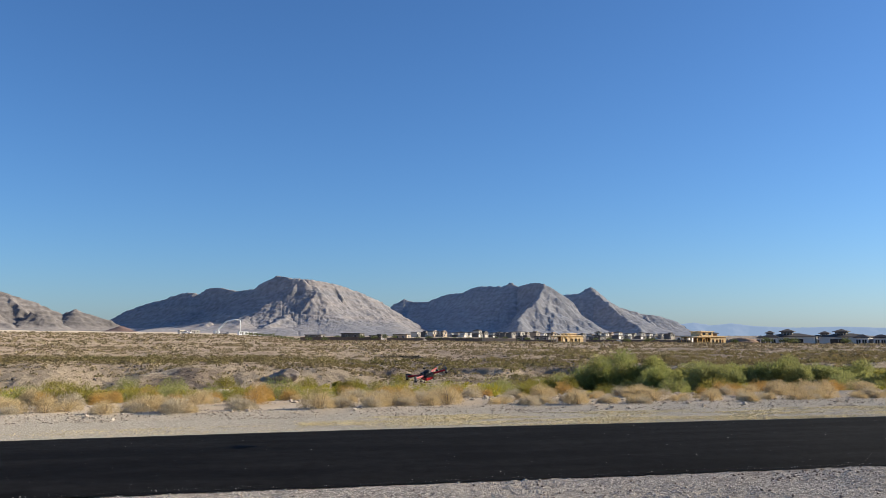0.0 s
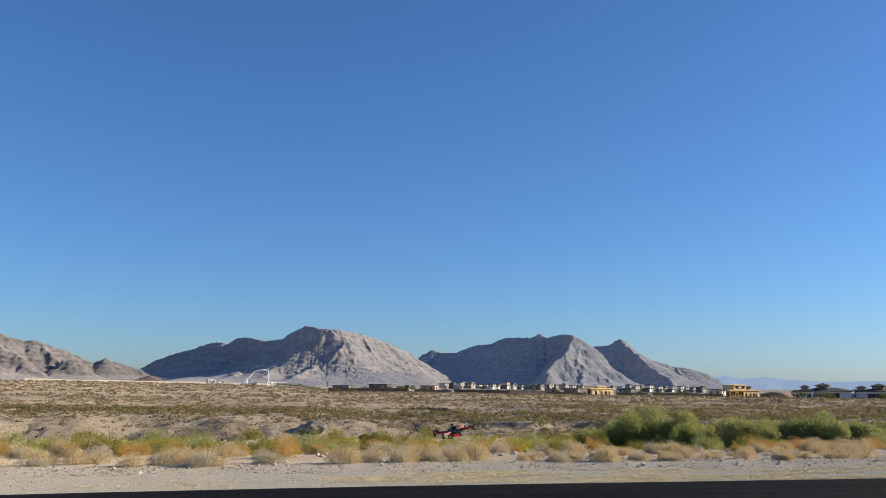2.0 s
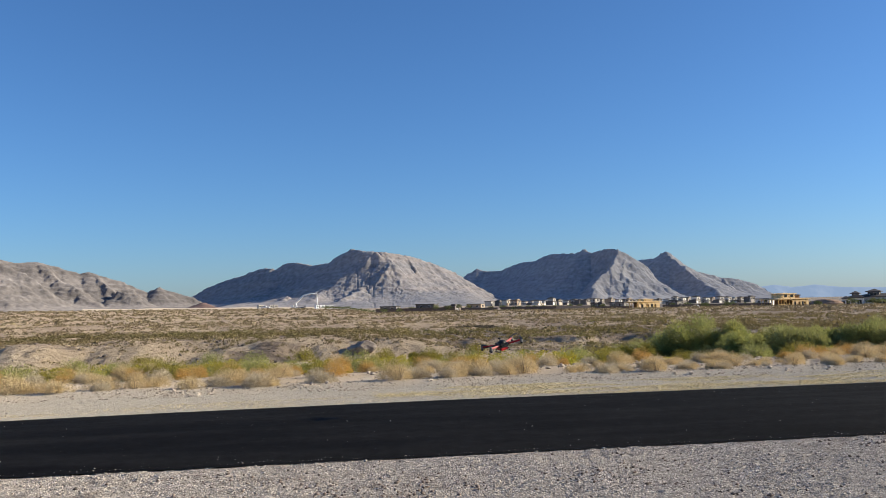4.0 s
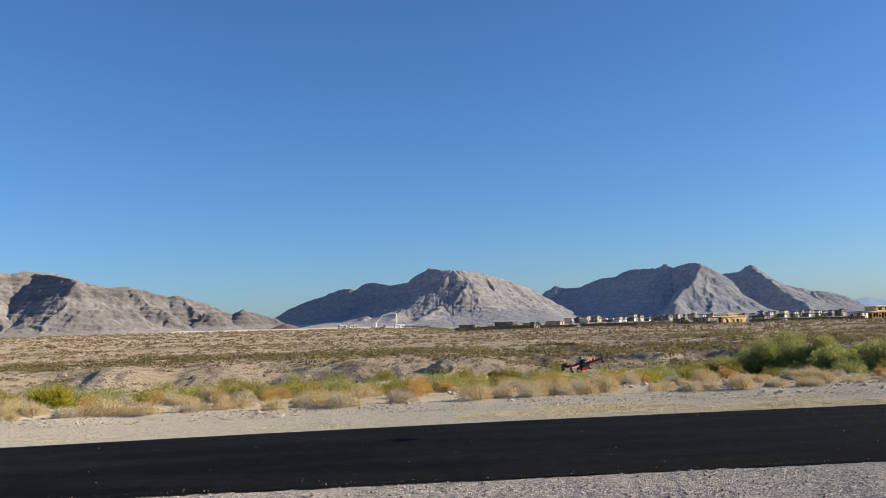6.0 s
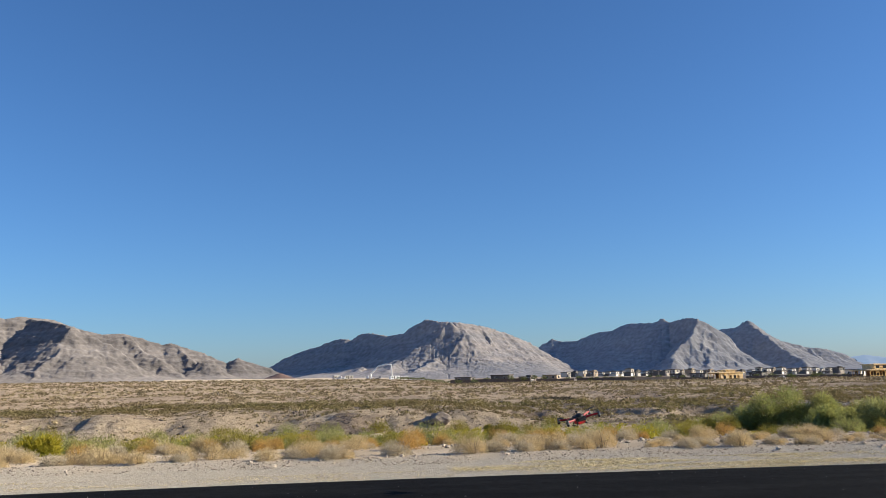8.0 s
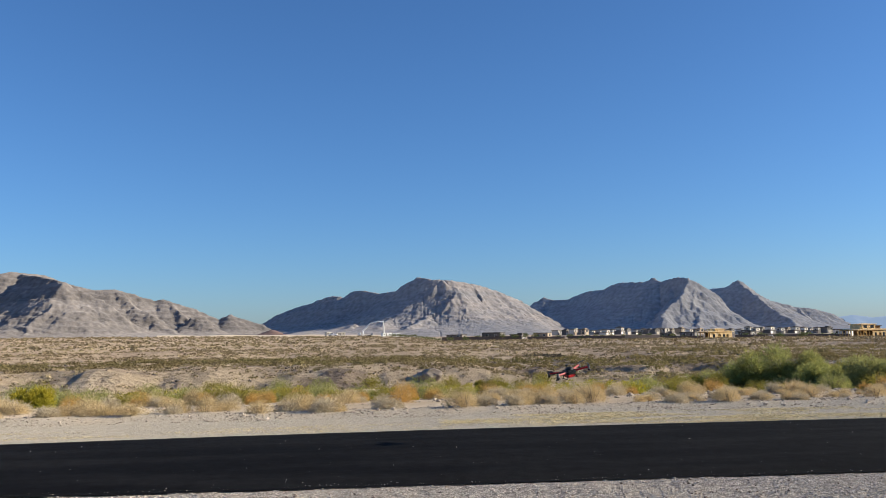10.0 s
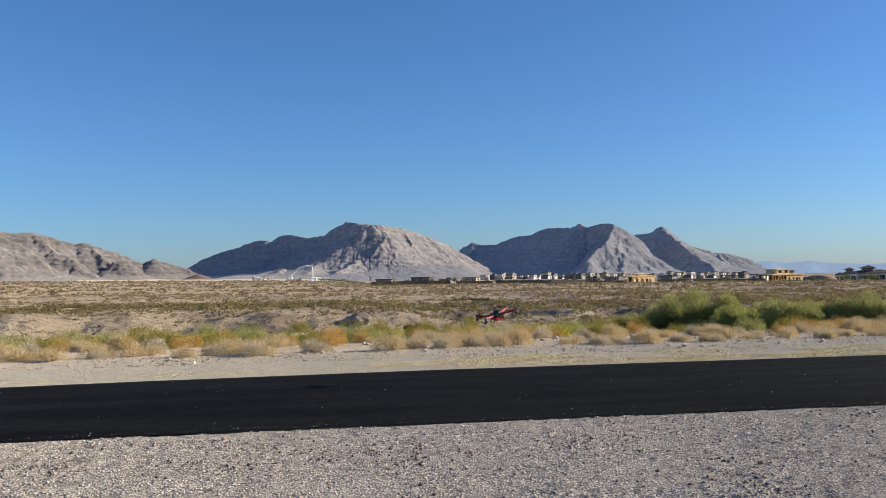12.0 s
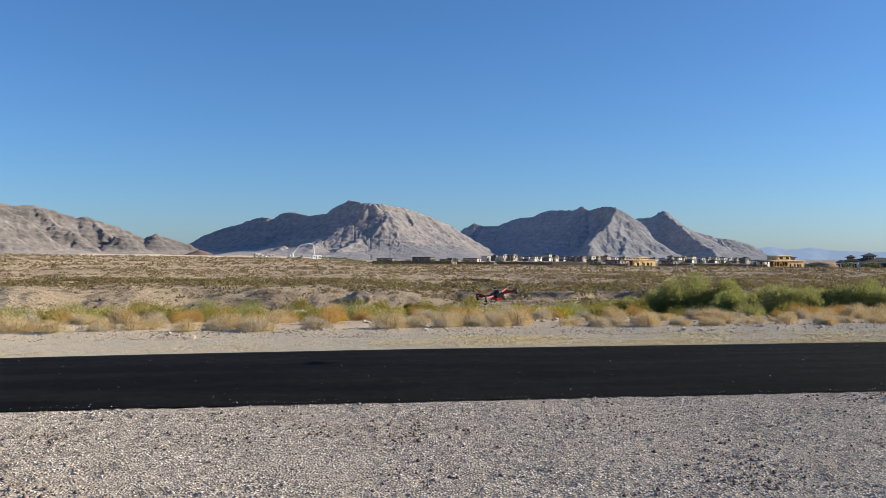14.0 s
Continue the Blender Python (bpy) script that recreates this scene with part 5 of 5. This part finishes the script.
for az, d, h in ((22.6, 900, 10), (23.0, 880, 9.5), (24.2, 850, 8), (28.6, 880, 9), (30.2, 880, 9)):
    street_lamp(az, d, h)


def wheel(root, x, y, r):
    bm = rod(bmesh.new(), (x - 0.15, y, r), (x + 0.15, y, r), r, r, 14)
    w = part("wheel", bm, RUBBER, root)
    bm = rod(bmesh.new(), (x - 0.17, y, r), (x + 0.17, y, r), r * 0.55, r * 0.55, 12)
    part("rim", bm, STEEL, w)


def pump_truck():
    """A concrete pump lorry with a folded-out white boom."""
    root = new("concrete_pump_truck")
    bm = box(bmesh.new(), -1.2, 1.2, -5.5, 3.4, 0.8, 1.25)
    part("chassis", bm, STEEL, root)
    bm = bmesh.new()
    box(bm, -1.2, 1.2, 3.5, 5.6, 0.7, 2.9)
    bmesh.ops.bevel(bm, geom=bm.edges[:], offset=0.18, segments=2, affect="EDGES")
    cab = part("cab", bm, WHITE_PAINT, root)
    bm = box(bmesh.new(), -1.05, 1.05, 5.58, 5.63, 1.75, 2.65)
    part("windscreen", bm, PANE, cab)
    for x in (-1.1, 1.1):
        for y in (4.5, -2.0, -3.4):
            wheel(root, x, y, 0.52)
    bm = box(bmesh.new(), -0.9, 0.9, -5.4, -3.8, 1.252, 2.2)
    part("hopper", bm, STEEL, root)
    pts = [(0, 1.5, 1.3), (0, 2.0, 4.0), (0, -3.5, 9.4), (0, -9.0, 10.8), (0, -13.2, 10.2), (0, -13.6, 1.8)]
    for k, (p, q) in enumerate(zip(pts, pts[1:])):
        bm = rod(bmesh.new(), p, q, (0.6, 0.6, 0.55, 0.5, 0.34)[k], (0.6, 0.55, 0.5, 0.42, 0.3)[k], 6)
        part(("turret", "boom_section", "boom_section", "boom_section", "hose")[k], bm, WHITE_PAINT, root)
    for x in (-2.6, 2.6):
        bm = rod(bmesh.new(), (x * 0.4, 1.5, 1.0), (x, 1.8, 0.95), 0.12, 0.12)
        leg = part("outrigger", bm, WHITE_PAINT, root)
        part("foot", rod(bmesh.new(), (x, 1.8, 0.95), (x, 1.8, 0.1), 0.1, 0.2), STEEL, leg)
    return tagged(root, "white concrete pump truck with its long boom arched up", "truck")


stand(pump_truck(), -9.5, 640, 80, 0.0)


def pickup(label, paint):
    root = new("pickup_truck")
    bm = bmesh.new()
    box(bm, -0.98, 0.98, -2.8, 2.8, 0.5, 1.15)
    bmesh.ops.bevel(bm, geom=bm.edges[:], offset=0.12, segments=2, affect="EDGES")
    part("body", bm, paint, root)
    bm = bmesh.new()
    box(bm, -0.85, 0.85, -0.6, 1.3, 1.1, 1.9)
    bmesh.ops.bevel(bm, geom=bm.edges[:], offset=0.2, segments=2, affect="EDGES")
    cab = part("cab", bm, paint, root)
    bm = box(bmesh.new(), -0.88, 0.88, -0.4, 1.0, 1.35, 1.72)
    part("side_window", bm, PANE, cab)
    for x in (-0.9, 0.9):
        for y in (-1.8, 1.8):
            wheel(root, x, y, 0.4)
    return tagged(root, label, "pickup truck")


stand(pickup("white pickup truck parked by the building site", WHITE_PAINT), 16.0, 440, 75, -0.1)
stand(pickup("white pickup truck parked by the building site", WHITE_PAINT), 18.4, 470, 60, -0.1)
stand(pickup("white pickup truck parked on the graded earth", WHITE_PAINT), -11.6, 560, 70, -0.3)


def site_trailer(label, w, paint):
    """A site office on wheels: ribbed box, door, two windows, roof edge."""
    root = new("site_trailer")
    bm = box(bmesh.new(), -w / 2, w / 2, -1.3, 1.3, 0.5, 3.0)
    body = part("body", bm, paint, root)
    bm = bmesh.new()
    for k in range(int(w / 0.6)):
        x = -w / 2 + 0.3 + k * 0.6
        box(bm, x - 0.04, x + 0.04, -1.335, -1.302, 0.5, 3.0)
    part("rib", bm, paint, body)
    part("roof", box(bmesh.new(), -w / 2 - 0.12, w / 2 + 0.12, -1.42, 1.42, 3.002, 3.15), STEEL, root)
    door = part("door", box(bmesh.new(), -w * 0.1 - 0.45, -w * 0.1 + 0.45, -1.38, -1.34, 0.55, 2.6), STUCCO_GREY, root)
    part("door_handle", rod(bmesh.new(), (-w * 0.1 + 0.3, -1.42, 1.5), (-w * 0.1 + 0.3, -1.42, 1.65), 0.02), STEEL, door)
    for x in (-w * 0.32, w * 0.25):
        part("window", box(bmesh.new(), x - 0.5, x + 0.5, -1.38, -1.34, 1.5, 2.4), PANE, root)
    for x in (-w * 0.3, w * 0.3):
        wheel(root, x, -0.9, 0.35)
    return tagged(root, label, "site trailer", "trailers of the building site")


stand(site_trailer("white site office trailer beside the pump truck", 7.0, WHITE_PAINT), -8.15, 630, 25, 0.0)
stand(site_trailer("white site office trailer beside the pump truck", 5.0, WHITE_PAINT), -7.55, 625, 15, 0.0)
stand(site_trailer("pale tan site trailer on the graded earth", 6.0, STUCCO_PALE), -11.1, 640, 20, 0.0)
stand(site_trailer("pale tan site trailer on the graded earth", 4.5, STUCCO_PALE), -11.9, 640, 35, 0.0)

# ---- the quadcopter over the runway ----
RED = material("red_plastic", (0.55, 0.03, 0.03), 0.35, spread=0.08, scale=30)
PALE_RED = material("pale_red_plastic", (0.42, 0.10, 0.10), 0.35, spread=0.08, scale=30)
BLACK = material("black_plastic", (0.018, 0.018, 0.02), 0.45, spread=0.1, scale=30)
SILVER = material("silver_motor", (0.16, 0.155, 0.16), 0.4, 0.5, spread=0.05, scale=40)


def quadcopter():
    root = new("quadcopter")
    bm = bmesh.new()
    box(bm, -0.075, 0.075, -0.10, 0.10, -0.03, 0.03)
    bmesh.ops.bevel(bm, geom=bm.edges[:], offset=0.018, segments=2, affect="EDGES")
    body = part("body", bm, BLACK, root)
    bm = bmesh.new()
    box(bm, -0.06, 0.06, -0.075, 0.075, -0.075, -0.032)
    bmesh.ops.bevel(bm, geom=bm.edges[:], offset=0.012, segments=2, affect="EDGES")
    part("battery", bm, RED, body, "red battery pack")
    bm = bmesh.new()
    bmesh.ops.create_uvsphere(bm, u_segments=14, v_segments=8, radius=0.055, matrix=Matrix.Translation((0, -0.02, 0.035)) @ Matrix.Diagonal((1, 1.2, 0.7, 1)))
    part("canopy", bm, BLACK, body)
    part("antenna", rod(bmesh.new(), (0, 0.03, 0.05), (0, 0.035, 0.085), 0.006, 0.005), BLACK, body)
    part("antenna_disc", rod(bmesh.new(), (0, 0.035, 0.083), (0, 0.035, 0.099), 0.022, 0.022, 12), BLACK, body)
    for k in range(4):
        a = radians(28 + (0, 124, 180, 304)[k])
        c, s = math.cos(a), math.sin(a)
        tip = (0.29 * c, 0.29 * s, 0.02)
        bm = rod(bmesh.new(), (0.06 * c, 0.06 * s, 0.0), tip, 0.017, 0.013, 8)
        arm = part("arm", bm, RED if k % 2 else PALE_RED, root, "red arm" if k % 2 else "faded red arm")
        bm = rod(bmesh.new(), (tip[0], tip[1], -0.012), (tip[0], tip[1], 0.045), 0.019, 0.018, 12)
        part("motor", bm, SILVER, arm)
        part("motor_mount", rod(bmesh.new(), (tip[0], tip[1], -0.035), (tip[0], tip[1], -0.0125), 0.014, 0.02, 12), BLACK, arm)
        bm = bmesh.new()
        b = radians(20 + 75 * k)
        for sgn in (1, -1):
            rows = []
            for t, wd, tw in ((0.012, 0.012, 0.004), (0.05, 0.026, 0.008), (0.10, 0.022, 0.005), (0.135, 0.010, 0.002)):
                x0, y0 = sgn * t * math.cos(b), sgn * t * math.sin(b)
                nx, ny = -sgn * math.sin(b) * wd / 2, sgn * math.cos(b) * wd / 2
                rows.append([bm.verts.new((tip[0] + x0 + e * nx, tip[1] + y0 + e * ny, 0.052 + e * tw + zt)) for e, zt in ((-1, 0), (1, 0), (1, 0.003), (-1, 0.003))])
            for p, q in zip(rows, rows[1:]):
                for j in range(4):
                    bm.faces.new((p[j], p[(j + 1) % 4], q[(j + 1) % 4], q[j]))
            bm.faces.new(rows[0])
            bm.faces.new(rows[-1][::-1])
        rod(bm, (tip[0], tip[1], 0.0452), (tip[0], tip[1], 0.062), 0.010, 0.006, 8)
        part("propeller", bm, BLACK, arm)
    for x in (-0.07, 0.07):
        bm = rod(bmesh.new(), (x * 1.2, -0.07, -0.088), (x * 1.2, 0.07, -0.088), 0.006, 0.006)
        rod(bm, (x * 0.8, -0.05, -0.03), (x * 1.2, -0.06, -0.088), 0.005, 0.005)
        rod(bm, (x * 0.8, 0.05, -0.03), (x * 1.2, 0.06, -0.088), 0.005, 0.005)
        part("landing_skid", bm, BLACK, root)
    return tagged(root, "small red and black quadcopter hovering low over the runway", "drone")


x, y = polar(3.6, 12.85)
quadcopter().matrix_basis = pose(x, y, 1.06, 4, -13, 25)
